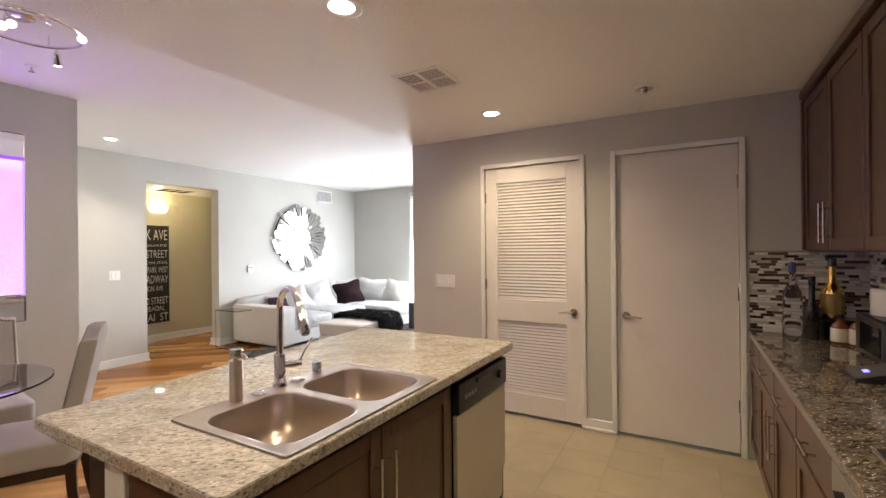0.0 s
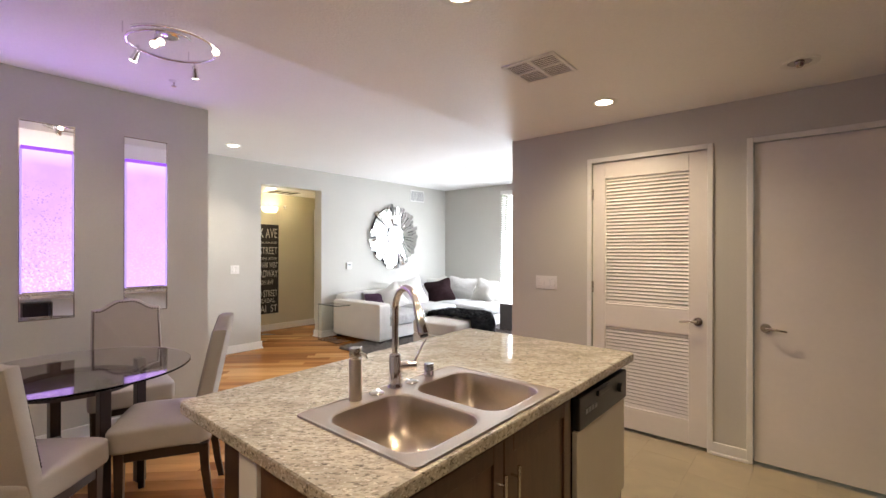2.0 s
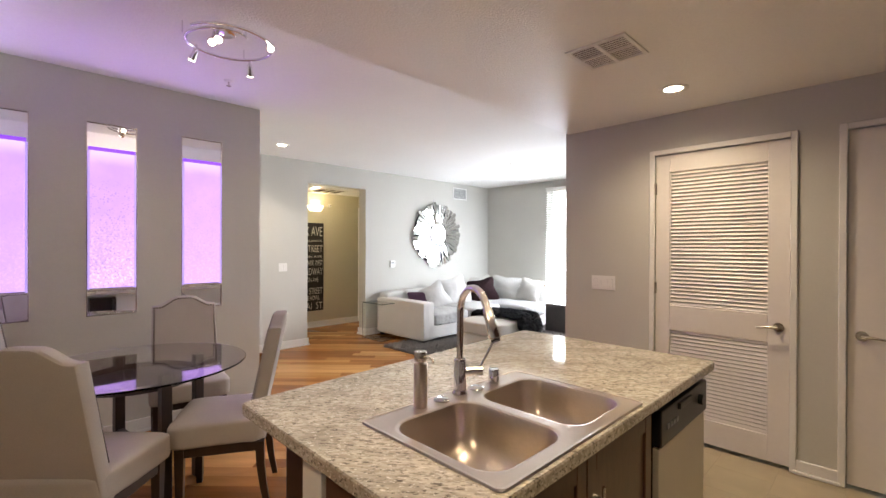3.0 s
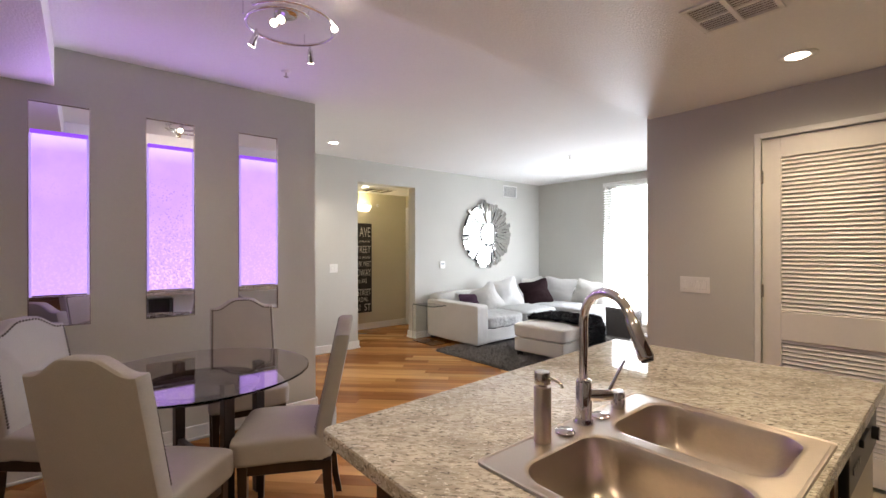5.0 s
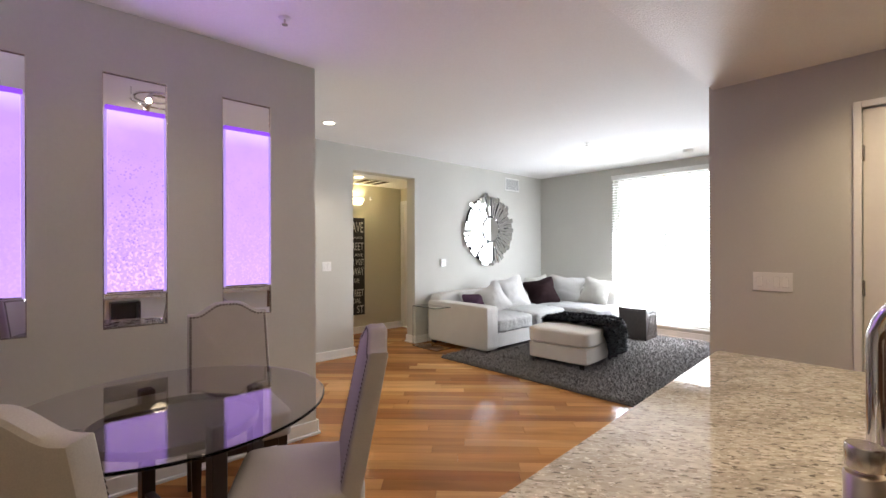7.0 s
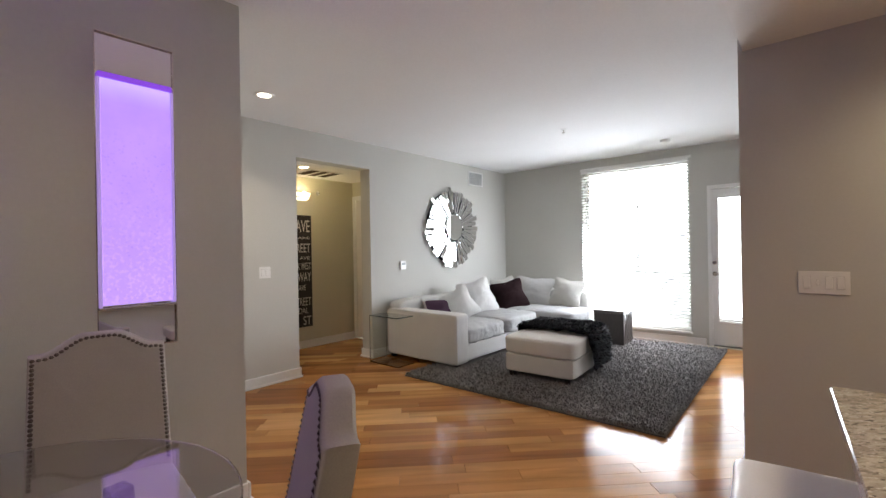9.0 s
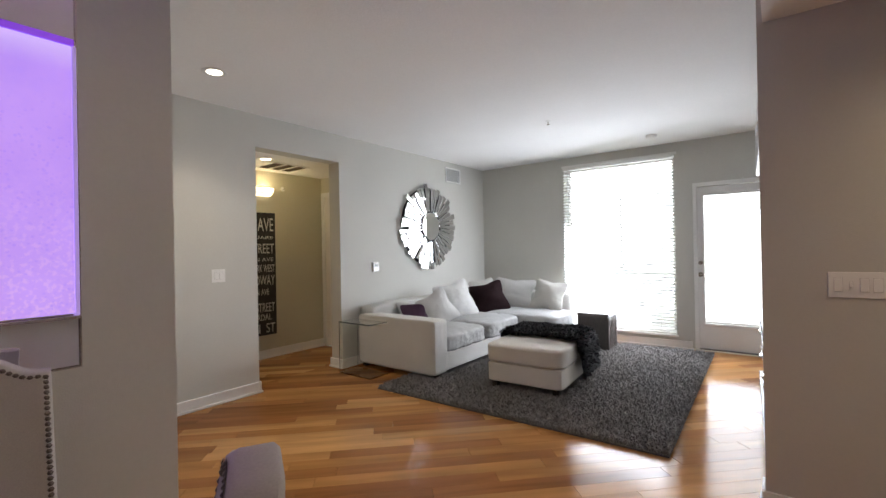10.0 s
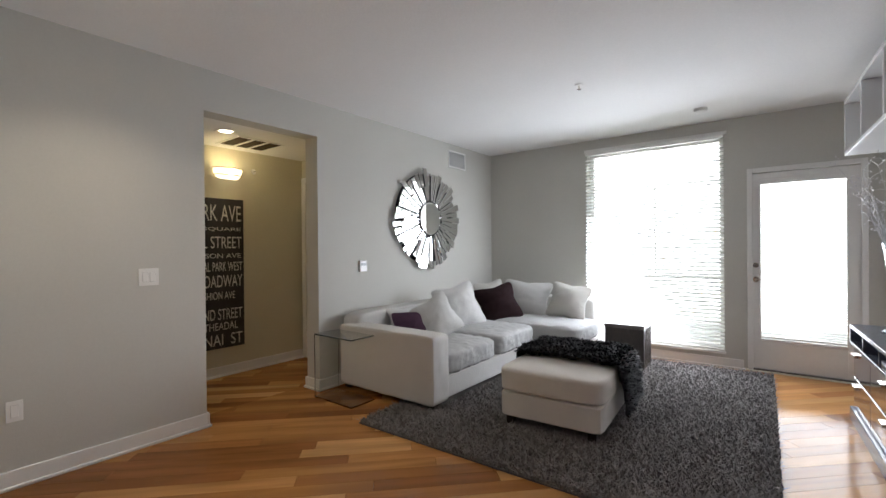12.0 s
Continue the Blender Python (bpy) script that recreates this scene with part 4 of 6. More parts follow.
part("lid", lathe(bmesh.new(), [(0.068, 0.122), (0.070, 0.126), (0.066, 0.134), (0.016, 0.140), (0.014, 0.150), (0.0001, 0.154)], n=28), CERAMIC, cn, smooth=True)
sc = thing("kitchen_scale", "tilted black control pad with a blue lit display", "kitchen scale", at=pose(0.905, 2.58, 0.934, 0, -16, 0))
part("case", boxes((-0.085, 0.085, -0.10, 0.10, -0.010, 0.012), bevel=0.006), BLACK, sc)
part("face", boxes((-0.072, 0.072, -0.088, 0.088, 0.0121, 0.0135), bevel=0.0005, segments=1), mat("grey_pad", (0.14, 0.14, 0.15), 0.25), sc)
part("display", boxes((-0.030, -0.012, -0.02, 0.02, 0.0136, 0.0145)), glow("blue_display", (0.16, 0.14, 1.0), 2.2), sc, "small glowing blue display")
part("stand", boxes((0.02, 0.075, -0.08, 0.08, -0.046, -0.0102)), BLACK, sc)

# ---- lit bubble panels in the niches ----
def water_mat(name, bubbles):
    """Violet-lit water behind glass: paler towards the foot, with rising bubbles as strong as given."""
    m = bpy.data.materials.new(name)
    m.use_nodes = True
    t = m.node_tree
    p = t.nodes["Principled BSDF"]
    co, sep = t.nodes.new("ShaderNodeTexCoord"), t.nodes.new("ShaderNodeSeparateXYZ")
    t.links.new(co.outputs["Object"], sep.inputs[0])

    def ramp(source, lo, hi, out_lo, out_hi):
        r = t.nodes.new("ShaderNodeMapRange")
        for k, v in enumerate((lo, hi, out_lo, out_hi)):
            r.inputs[k + 1].default_value = v
        t.links.new(source, r.inputs[0])
        return r.outputs[0]

    def times(a, b):
        mul = t.nodes.new("ShaderNodeMath")
        mul.operation = 'MULTIPLY'
        t.links.new(a, mul.inputs[0]), t.links.new(b, mul.inputs[1])
        return mul.outputs[0]

    def blend(fac, a, b):
        mx = t.nodes.new("ShaderNodeMix")
        mx.data_type = 'RGBA'
        t.links.new(fac, mx.inputs[0])
        for s, c in ((6, a), (7, b)):
            if isinstance(c, tuple):
                mx.inputs[s].default_value = (*c, 1)
            else:
                t.links.new(c, mx.inputs[s])
        return mx.outputs[2]

    def cloud(scale, detail):
        nz = t.nodes.new("ShaderNodeTexNoise")
        nz.inputs["Scale"].default_value, nz.inputs["Detail"].default_value = scale, detail
        t.links.new(co.outputs["Object"], nz.inputs["Vector"])
        return nz.outputs["Fac"]

    vo = t.nodes.new("ShaderNodeTexVoronoi")
    vo.inputs["Scale"].default_value = 62
    t.links.new(co.outputs["Object"], vo.inputs["Vector"])
    c = blend(ramp(sep.outputs[2], 2.2, 1.2, 0.0, 1.0), (0.37, 0.21, 0.82), (0.46, 0.275, 0.82))
    c = blend(ramp(cloud(7, 4), 0.36, 0.66, 0.0, 0.62), c, (0.52, 0.31, 0.92))
    c = blend(ramp(sep.outputs[2], 2.19, 2.10, 0.55, 0.0), c, (0.72, 0.60, 0.98))
    rise = times(ramp(sep.outputs[2], 2.02, 1.90, 0.0, bubbles), ramp(cloud(26, 3), 0.42, 0.58, 0.0, 1.0))
    c = blend(times(ramp(vo.outputs["Distance"], 0.42, 0.25, 0.0, 1.0), rise), c, (0.24, 0.10, 0.50))
    foot = times(ramp(sep.outputs[2], 1.75, 1.2, 0.0, 0.8 * bubbles), ramp(cloud(60, 3), 0.5, 0.62, 0.0, 1.0))
    c = blend(foot, c, (0.90, 0.66, 0.98))
    p.inputs["Base Color"].default_value = (0.45, 0.3, 0.7, 1)
    p.inputs["Roughness"].default_value = 0.12
    t.links.new(c, p.inputs["Emission Color"])
    p.inputs["Emission Strength"].default_value = 0.86
    return m


WATERS = [water_mat("lit_still_water", 0.22), water_mat("lit_bubble_water", 1.0), water_mat("lit_calm_water", 0.40)]
LED = glow("violet_led", (0.17, 0.045, 0.50), 1.0)
ACRYLIC = glow("lit_acrylic_edge", (0.40, 0.28, 0.66), 0.55)
PZ0, PZ1 = 1.150, 2.232
for k, (a, b) in enumerate(NICHES):
    structure("mirror_niche", boxes((-4.3995, -4.352, a + 0.001, b - 0.001, NZ0 + 0.001, NZ1 - 0.001)), MIRROR, "mirror backing of a wall niche", "mirror")
    structure("trim_niche", boxes((-4.352, -4.338, a, a + 0.0045, NZ0, NZ1), (-4.352, -4.338, b - 0.0045, b, NZ0, NZ1), (-4.352, -4.338, a + 0.0045, b - 0.0045, NZ1 - 0.0045, NZ1),
                                  (-4.352, -4.338, a + 0.0045, b - 0.0045, NZ0, NZ0 + 0.0045)), NICKEL, "thin metal edge round a mirrored niche", "trim")
    fr = thing("bubble_panel", "purple lit bubbling water panel set in a mirrored niche", "light panel", "lit bubble panels in the niches")
    part("water_panel", boxes((-4.3515, -4.330, a + 0.020, b - 0.020, PZ0 + 0.008, PZ1 - 0.028), bevel=0.003, segments=1), WATERS[k], fr)
    part("led_strip", boxes((-4.3515, -4.326, a + 0.012, b - 0.012, PZ1 - 0.027, PZ1), bevel=0.002, segments=1), LED, fr, "violet light strip along the top")
    part("side_rail", boxes((-4.3515, -4.327, a + 0.006, a + 0.019, PZ0, PZ1 - 0.028), bevel=0.002, segments=1), ACRYLIC, fr)
    part("side_rail", boxes((-4.3515, -4.327, b - 0.019, b - 0.006, PZ0, PZ1 - 0.028), bevel=0.002, segments=1), ACRYLIC, fr)
    part("bottom_rail", boxes((-4.3515, -4.325, a + 0.006, b - 0.006, PZ0 - 0.012, PZ0 - 0.0005), bevel=0.002, segments=1), CHROME, fr)

# ---- dining set ----
FABRIC = mat("cream_linen", (0.43, 0.40, 0.365), 0.85, grain=0.07, grain_scale=260, stain=0.05, stain_scale=5, bump=0.35, bump_scale=650, spec=0.12)
ESPRESSO = mat("espresso_wood", (0.022, 0.013, 0.010), 0.3, grain=0.25, grain_scale=12, stretch=(6, 6, 1), coat=0.2)
NAIL = mat("bronze_nail", (0.12, 0.10, 0.085), 0.35, 0.9)


def outline(w0, w1, z0, z1, hump, n=24):
    """The outline of a camel-backed chair back: bottom, side, curved top, side."""
    pts = [(-w0 / 2, z0)]
    for k in range(n + 1):
        u = -1 + 2 * k / n
        s = max(0.0, min(1.0, (0.86 - abs(u)) / 0.62))
        pts.append((u * w1 / 2, z1 + hump * s * s * (3 - 2 * s)))
    pts.append((w0 / 2, z0))
    return pts


def lean(x, y, z):
    """Back rake: the back leans out as it rises."""
    return (x, y - 0.155 - max(0.0, z - 0.44) * 0.215, z)


def inset(pts, d):
    cx, cz = 0.0, sum(p[1] for p in pts) / len(pts)
    return [(p[0] - math.copysign(min(abs(p[0]), d), p[0]), p[1] - math.copysign(d, p[1] - cz)) for p in pts]


def dining_chair(m):
    c = thing("dining_chair", "cream linen dining chair with nailhead trim and dark legs", "chair", "chairs round the glass table", m)
    bm = cushion(0.485, 0.50, 0.135, power=11, wrinkle=0.003, n=14, seed=2)
    for v in bm.verts:
        v.co.x *= 1 + 0.06 * (v.co.y / 0.24)
        if v.co.z > 0:
            v.co.z += 0.022 * max(0, 1 - (v.co.x / 0.25) ** 2) * max(0, 1 - (v.co.y / 0.25) ** 2)
        v.co += Vector((0, 0.018, 0.462))
    part("seat", bm, FABRIC, c, smooth=True)
    bm = bmesh.new()
    o = outline(0.462, 0.436, 0.40, 1.030, 0.064)
    rings = []
    for y, d in ((0.040, 0.022), (0.036, 0.006), (0.026, 0.0), (-0.026, 0.0), (-0.036, 0.006), (-0.040, 0.022)):
        rings.append([lean(x, y, z) for x, z in inset(o, d)])
    loft(bm, rings)
    part("backrest", bm, FABRIC, c, smooth=True)
    bm = bmesh.new()
    edge = inset(o, 0.014)
    run = []
    for a, b in zip(edge, edge[1:]):
        n = max(1, int(math.dist(a, b) / 0.004))
        run += [(a[0] + (b[0] - a[0]) * k / n, a[1] + (b[1] - a[1]) * k / n) for k in range(n)]
    last = None
    for x, z in run:
        if z > 0.56 and (last is None or math.dist(last, (x, z)) > 0.0155):
            last = (x, z)
            p = lean(x, 0.0385, z)
            v = [bm.verts.new((p[0] + 0.0085 * math.cos(k * math.tau / 6), p[1], p[2] + 0.0085 * math.sin(k * math.tau / 6))) for k in range(6)]
            tip = bm.verts.new((p[0], p[1] + 0.005, p[2]))
            for k in range(6):
                bm.faces.new((v[k], v[(k + 1) % 6], tip))
    part("nailhead_trim", bm, NAIL, c, "row of dark bronze nailheads")
    part("seat_frame", boxes((-0.225, 0.225, 0.195, 0.222, 0.345, 0.40), (-0.225, -0.200, -0.20, 0.195, 0.345, 0.40), (0.200, 0.225, -0.20, 0.195, 0.345, 0.40),
                             (-0.200, 0.200, -0.215, -0.195, 0.345, 0.40), bevel=0.003, segments=1), ESPRESSO, c)
    for sx in (-1, 1):
        for sy in (-1, 1):
            bm = bmesh.new()
            x, y = sx * 0.208, 0.205 if sy > 0 else -0.20
            out = 0.0 if sy > 0 else -0.045
            rings = []
            for f in (0, 0.35, 0.7, 1):
                w = 0.0235 - 0.008 * f
                yy = y + out * f * f
                rings.append([(x - w, yy - w, 0.395 * (1 - f)), (x + w, yy - w, 0.395 * (1 - f)), (x + w, yy + w, 0.395 * (1 - f)), (x - w, yy + w, 0.395 * (1 - f))])
            part("leg", loft(bm, rings), ESPRESSO, c)
    return c


def facing(x, y, fx, fy):
    return pose(x, y, WF, 0, 0, math.degrees(math.atan2(-fx, fy)))


CHAIRS = [(-2.732, 0.312, -0.72, 0.69), (-3.83, 1.020, 0.987, -0.16), (-2.898, 1.002, -0.48, -0.877), (-3.70, 0.065, 0.66, 0.75)]
first = dining_chair(facing(*CHAIRS[0]))
for row in CHAIRS[1:]:
    copy_thing(first, facing(*row))

tb = thing("dining_table", "round glass dining table on dark square wooden legs", "table", at=pose(-3.230, 0.615, WF, 0, 0, 10))
bm = bmesh.new()
part("glass_top", lathe(bm, [(0.0001, 0.7890), (0.569, 0.7890), (0.574, 0.792), (0.574, 0.798), (0.569, 0.801), (0.0001, 0.801)], n=96), GLASS, tb).visible_shadow = False
for k in range(4):
    q = math.tau * k / 4
    c, s = math.cos(q), math.sin(q)
    part("leg", boxes((-0.027, 0.027, -0.027, 0.027, 0, 0.784), bevel=0.003, segments=1), ESPRESSO, tb, at=pose(0.33 * c, 0.33 * s, 0, 0, 0, math.degrees(q)))
    part("pad", rod(bmesh.new(), (0.33 * c, 0.33 * s, 0.784), (0.33 * c, 0.33 * s, 0.7888), 0.012, n=10), CLEAR, tb)
# ring added to draw the dark, reflection-like arc in the glass
bm = bmesh.new()
lathe(bm, [(0.300, 0.700), (0.3025, 0.700), (0.3025, 0.732), (0.300, 0.732), (0.300, 0.700)], n=64)
part("support_ring", bm, ESPRESSO, tb, "thin dark ring added for the arc in the glass")
for z0, a in ((0.30, 0), (0.26, 90)):
    part("cross_bar", boxes((-0.302, 0.302, -0.018, 0.018, z0, z0 + 0.038), bevel=0.003, segments=1), ESPRESSO, tb, at=pose(0, 0, 0, 0, 0, a))

# ---- spiral spotlight fitting over the table ----
tk = thing("ceiling_spotlight", "chrome spiral ceiling spotlight with five lit heads", "ceiling light")
bx, by = -2.93, 0.985
bm = bmesh.new()
part("canopy", lathe(bm, [(0.056, -0.032), (0.062, -0.028), (0.064, -0.001)], (bx, by, HIGH), 28), CHROME, tk, smooth=True)
pts = []
for k in range(60):
    a = radians(-70 + 470 * k / 59)
    r = 0.245 - 0.135 * max(0, (k - 38) / 21) if k > 38 else 0.245
    pts.append((bx - 0.015 + r * math.cos(a), by + 0.03 + r * math.sin(a), HIGH - 0.068 + 0.030 * max(0, (k - 45) / 14)))
bm = bmesh.new()
part("spiral_bar", tube(bm, pts, 0.0085, 10), CHROME, tk, smooth=True)
for k, a in enumerate((20, 140, 260)):
    q = radians(a)
    p = Vector((bx - 0.015 + 0.245 * math.cos(q), by + 0.03 + 0.245 * math.sin(q), HIGH - 0.068)) if k else Vector(pts[-1])
    part("stem", rod(bmesh.new(), p, (p.x, p.y, HIGH - 0.001), 0.004, n=8), CHROME, tk)
HEADS = [(-3.145, 0.890, -0.45, -0.25, -0.85), (-2.905, 0.915, 0.55, -0.25, -0.55), (-3.150, 1.215, -0.45, 0.25, -0.85), (-2.850, 1.225, 0.80, -0.25, -0.10), (-2.862, 0.925, 0.62, -0.15, -0.50)]
for x, y, ax, ay, az in HEADS:
    p = Vector((x, y, HIGH - 0.072))
    d = Vector((ax, ay, az)).normalized()
    bm = bmesh.new()
    rod(bm, p + Vector((0, 0, 0.02)), p - Vector((0, 0, 0.012)), 0.007, n=10)
    tube(bm, [p - Vector((0, 0, 0.012)) - d * 0.01, p - Vector((0, 0, 0.012)) + d * 0.005, p - Vector((0, 0, 0.012)) + d * 0.035, p - Vector((0, 0, 0.012)) + d * 0.07], [0.010, 0.016, 0.018, 0.024], 18)
    hd = part("spot_head", bm, CHROME, tk, smooth=True)
    e = p - Vector((0, 0, 0.012)) + d * 0.0705
    part("lamp", rod(bmesh.new(), e, e + d * 0.004, 0.019, n=18), BULB, hd, "glowing spot lamp")
    lamp("spot_lamp", 'SPOT', 7.5, (1.0, 0.80, 0.58), look(e + d * 0.012, e + d), 0.02, spot=100, blend=0.8)

# ---- living room ----
SOFA = mat("white_slipcover", (0.60, 0.585, 0.555), 0.88, grain=0.05, grain_scale=200, stain=0.04, stain_scale=4, bump=0.3, bump_scale=500, spec=0.12)
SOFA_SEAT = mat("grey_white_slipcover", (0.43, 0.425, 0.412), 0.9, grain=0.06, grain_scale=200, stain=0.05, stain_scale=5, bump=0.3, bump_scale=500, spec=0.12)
PILLOW = mat("white_pillow_cotton", (0.60, 0.59, 0.565), 0.9, grain=0.04, grain_scale=240, stain=0.03, bump=0.3, bump_scale=600, spec=0.12)
BEIGE = mat("beige_pillow_cotton", (0.52, 0.505, 0.46), 0.9, grain=0.05, grain_scale=240, bump=0.3, bump_scale=600, spec=0.12)
PLUM = mat("plum_velvet", (0.085, 0.045, 0.075), 0.75, grain=0.15, grain_scale=120, bump=0.3, bump_scale=400, spec=0.12)
DARKFUR = mat("dark_plush", (0.020, 0.009, 0.010), 0.85, grain=0.3, grain_scale=90, bump=0.6, bump_scale=160, spec=0.12)
OTTO = mat("cream_ottoman_linen", (0.71, 0.665, 0.60), 0.88, grain=0.05, grain_scale=200, stain=0.04, stain_scale=4, bump=0.3, bump_scale=500, spec=0.12)


def soft(name, parent, x0, x1, y0, y1, z0, z1, material, power=9.0, wrinkle=0.004, puff=0.0, n=14, seed=0, sag=0.0, freq=7.0):
    bm = cushion(x1 - x0, y1 - y0, z1 - z0, power, puff, wrinkle, n, seed, freq, sag)
    return part(name, bm, material, parent, smooth=True, at=pose((x0 + x1) / 2, (y0 + y1) / 2, (z0 + z1) / 2))


sf = thing("sectional_sofa", "white slipcovered corner sofa with loose seat cushions", "sofa")
part("base", boxes((-6.27, -5.055, 4.73, 7.50, 0.055, 0.25), (-5.055, -4.545, 6.47, 7.50, 0.055, 0.25), bevel=0.012), SOFA, sf)
soft("arm", sf, -6.20, -5.015, 4.495, 4.725, 0.045, 0.628, SOFA, power=26, wrinkle=0.003, seed=1, n=22)
soft("backrest", sf, -6.29, -6.03, 4.60, 7.50, 0.25, 0.725, SOFA, power=12, wrinkle=0.006, seed=2, n=18)
soft("backrest", sf, -6.03, -4.62, 7.27, 7.535, 0.25, 0.70, SOFA, power=12, wrinkle=0.006, seed=3, n=16)
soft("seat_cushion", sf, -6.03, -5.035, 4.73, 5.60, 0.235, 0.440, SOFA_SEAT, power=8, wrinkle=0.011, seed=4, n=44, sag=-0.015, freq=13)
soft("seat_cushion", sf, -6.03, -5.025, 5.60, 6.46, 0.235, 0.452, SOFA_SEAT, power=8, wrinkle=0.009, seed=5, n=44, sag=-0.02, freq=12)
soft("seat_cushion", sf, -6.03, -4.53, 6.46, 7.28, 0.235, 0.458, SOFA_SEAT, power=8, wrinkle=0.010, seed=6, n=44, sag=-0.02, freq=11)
for x, y in ((-6.2, 4.62), (-5.10, 4.60), (-6.2, 7.40), (-4.62, 7.40), (-4.62, 6.55), (-5.10, 6.50)):
    part("foot", boxes((x - 0.03, x + 0.03, y - 0.03, y + 0.03, WF, 0.06)), ESPRESSO, sf)


def pillow(name, label, x, y, z, w, h, d, normal, roll, material, seed):
    q = Vector(normal).normalized().to_track_quat('Z', 'Y').to_matrix().to_4x4()
    w, h = 0.93 * w, 0.93 * h
    bm = cushion(w, h, d, 9.0, 0.90, 0.007, 22, seed, 9)
    for v in bm.verts:
        u, s = v.co.x / (w / 2), v.co.y / (h / 2)
        k = 1 + 0.18 * abs(u * s) ** 1.5 - 0.05 * (1 - abs(u * s))
        v.co.x, v.co.y = v.co.x * k, v.co.y * k
    ob = part(name, bm, material, smooth=True)
    ob.matrix_world = Matrix.Translation((x, y, z)) @ q @ pose(0, 0, 0, 0, 0, roll)
    return tagged(ob, label, "pillow", "pillows on the sofa")


pillow("throw_pillow", "white square cotton pillow leaning on the plum one", -5.60, 5.29, 0.625, 0.45, 0.45, 0.18, (0.80, -0.52, 0.30), 28, PILLOW, 1)
pillow("throw_pillow", "small plum velvet pillow by the sofa arm", -5.75, 5.04, 0.590, 0.36, 0.27, 0.14, (0.75, -0.60, 0.35), 5, PLUM, 2)
pillow("throw_pillow", "small white pillow against the sofa back", -5.94, 5.16, 0.595, 0.38, 0.28, 0.14, (0.85, -0.2, 0.35), 0, PILLOW, 7)
pillow("throw_pillow", "large white cotton pillow leaning on the sofa back", -5.76, 5.92, 0.665, 0.56, 0.54, 0.21, (0.86, -0.42, 0.42), 12, PILLOW, 3)
pillow("throw_pillow", "dark plush pillow in the sofa corner", -5.64, 6.62, 0.640, 0.53, 0.49, 0.20, (0.62, -0.66, 0.45), 14, DARKFUR, 4)
pillow("throw_pillow", "large white cotton pillow leaning on the sofa back", -5.50, 7.12, 0.665, 0.68, 0.50, 0.20, (0.10, -0.93, 0.40), -4, PILLOW, 5)
pillow("throw_pillow", "beige cotton pillow at the sofa end", -4.90, 7.13, 0.665, 0.50, 0.46, 0.20, (0.05, -0.90, 0.40), -8, BEIGE, 6)
pillow("throw_pillow", "beige cotton pillow at the sofa back corner", -5.92, 6.95, 0.665, 0.46, 0.48, 0.18, (0.8, -0.45, 0.40), 8, BEIGE, 8)

OM = pose(-4.135, 5.20, 0, 0, 0, 4.0)
ot = thing("ottoman", "cream upholstered box ottoman on a grey shag rug", "ottoman", at=OM)
soft("body", ot, -0.385, 0.385, -0.515, 0.515, 0.065, 0.262, OTTO, power=20, wrinkle=0.002, seed=9)
soft("top_cushion", ot, -0.398, 0.398, -0.528, 0.528, 0.255, 0.440, OTTO, power=11, wrinkle=0.006, seed=10, n=20, sag=-0.025)
for sx in (-1, 1):
    for sy in (-1, 1):
        part("foot", boxes((sx * 0.31 - 0.03, sx * 0.31 + 0.03, sy * 0.46 - 0.03, sy * 0.46 + 0.03, 0.0, 0.07), bevel=0.004, segments=1), ESPRESSO, ot)


def tufts(points, normals, length, width, rng, droop=0.6):
    """Bent blades of pile on the points, as vertices and faces."""
    n = len(points)
    a = rng.uniform(0, math.tau, n)
    side = np.stack([np.cos(a), np.sin(a), np.zeros(n)], 1)
    lie = np.stack([-np.sin(a), np.cos(a), np.zeros(n)], 1) * (rng.uniform(-1, 1, (n, 1)) * droop) + rng.normal(0, 0.15, (n, 3))
    ln = (length * rng.uniform(0.6, 1.25, n))[:, None]
    w = (width * rng.uniform(0.6, 1.3, n))[:, None]
    mid = points + (normals * 0.75 + lie * 0.35) * ln * 0.6
    tip = points + (normals * 0.75 + lie * 1.1) * ln
    verts = np.concatenate([points - side * w / 2, points + side * w / 2, mid - side * w / 2, mid + side * w / 2, tip], 0)
    i = np.arange(n)
    quads = np.stack([i, i + n, i + 3 * n, i + 2 * n], 1).tolist()
    tris = np.stack([i + 2 * n, i + 3 * n, i + 4 * n], 1).tolist()
    return verts.tolist(), quads + tris


def pile(name, verts, faces, material, parent):
    me = bpy.data.meshes.new(name)
    me.from_pydata(verts, [], faces)
    me.materials.append(material)
    ob = new(name, me)
    ob.parent = parent
    ob["kind"] = "stuff"
    return ob


rng = np.random.default_rng(5)
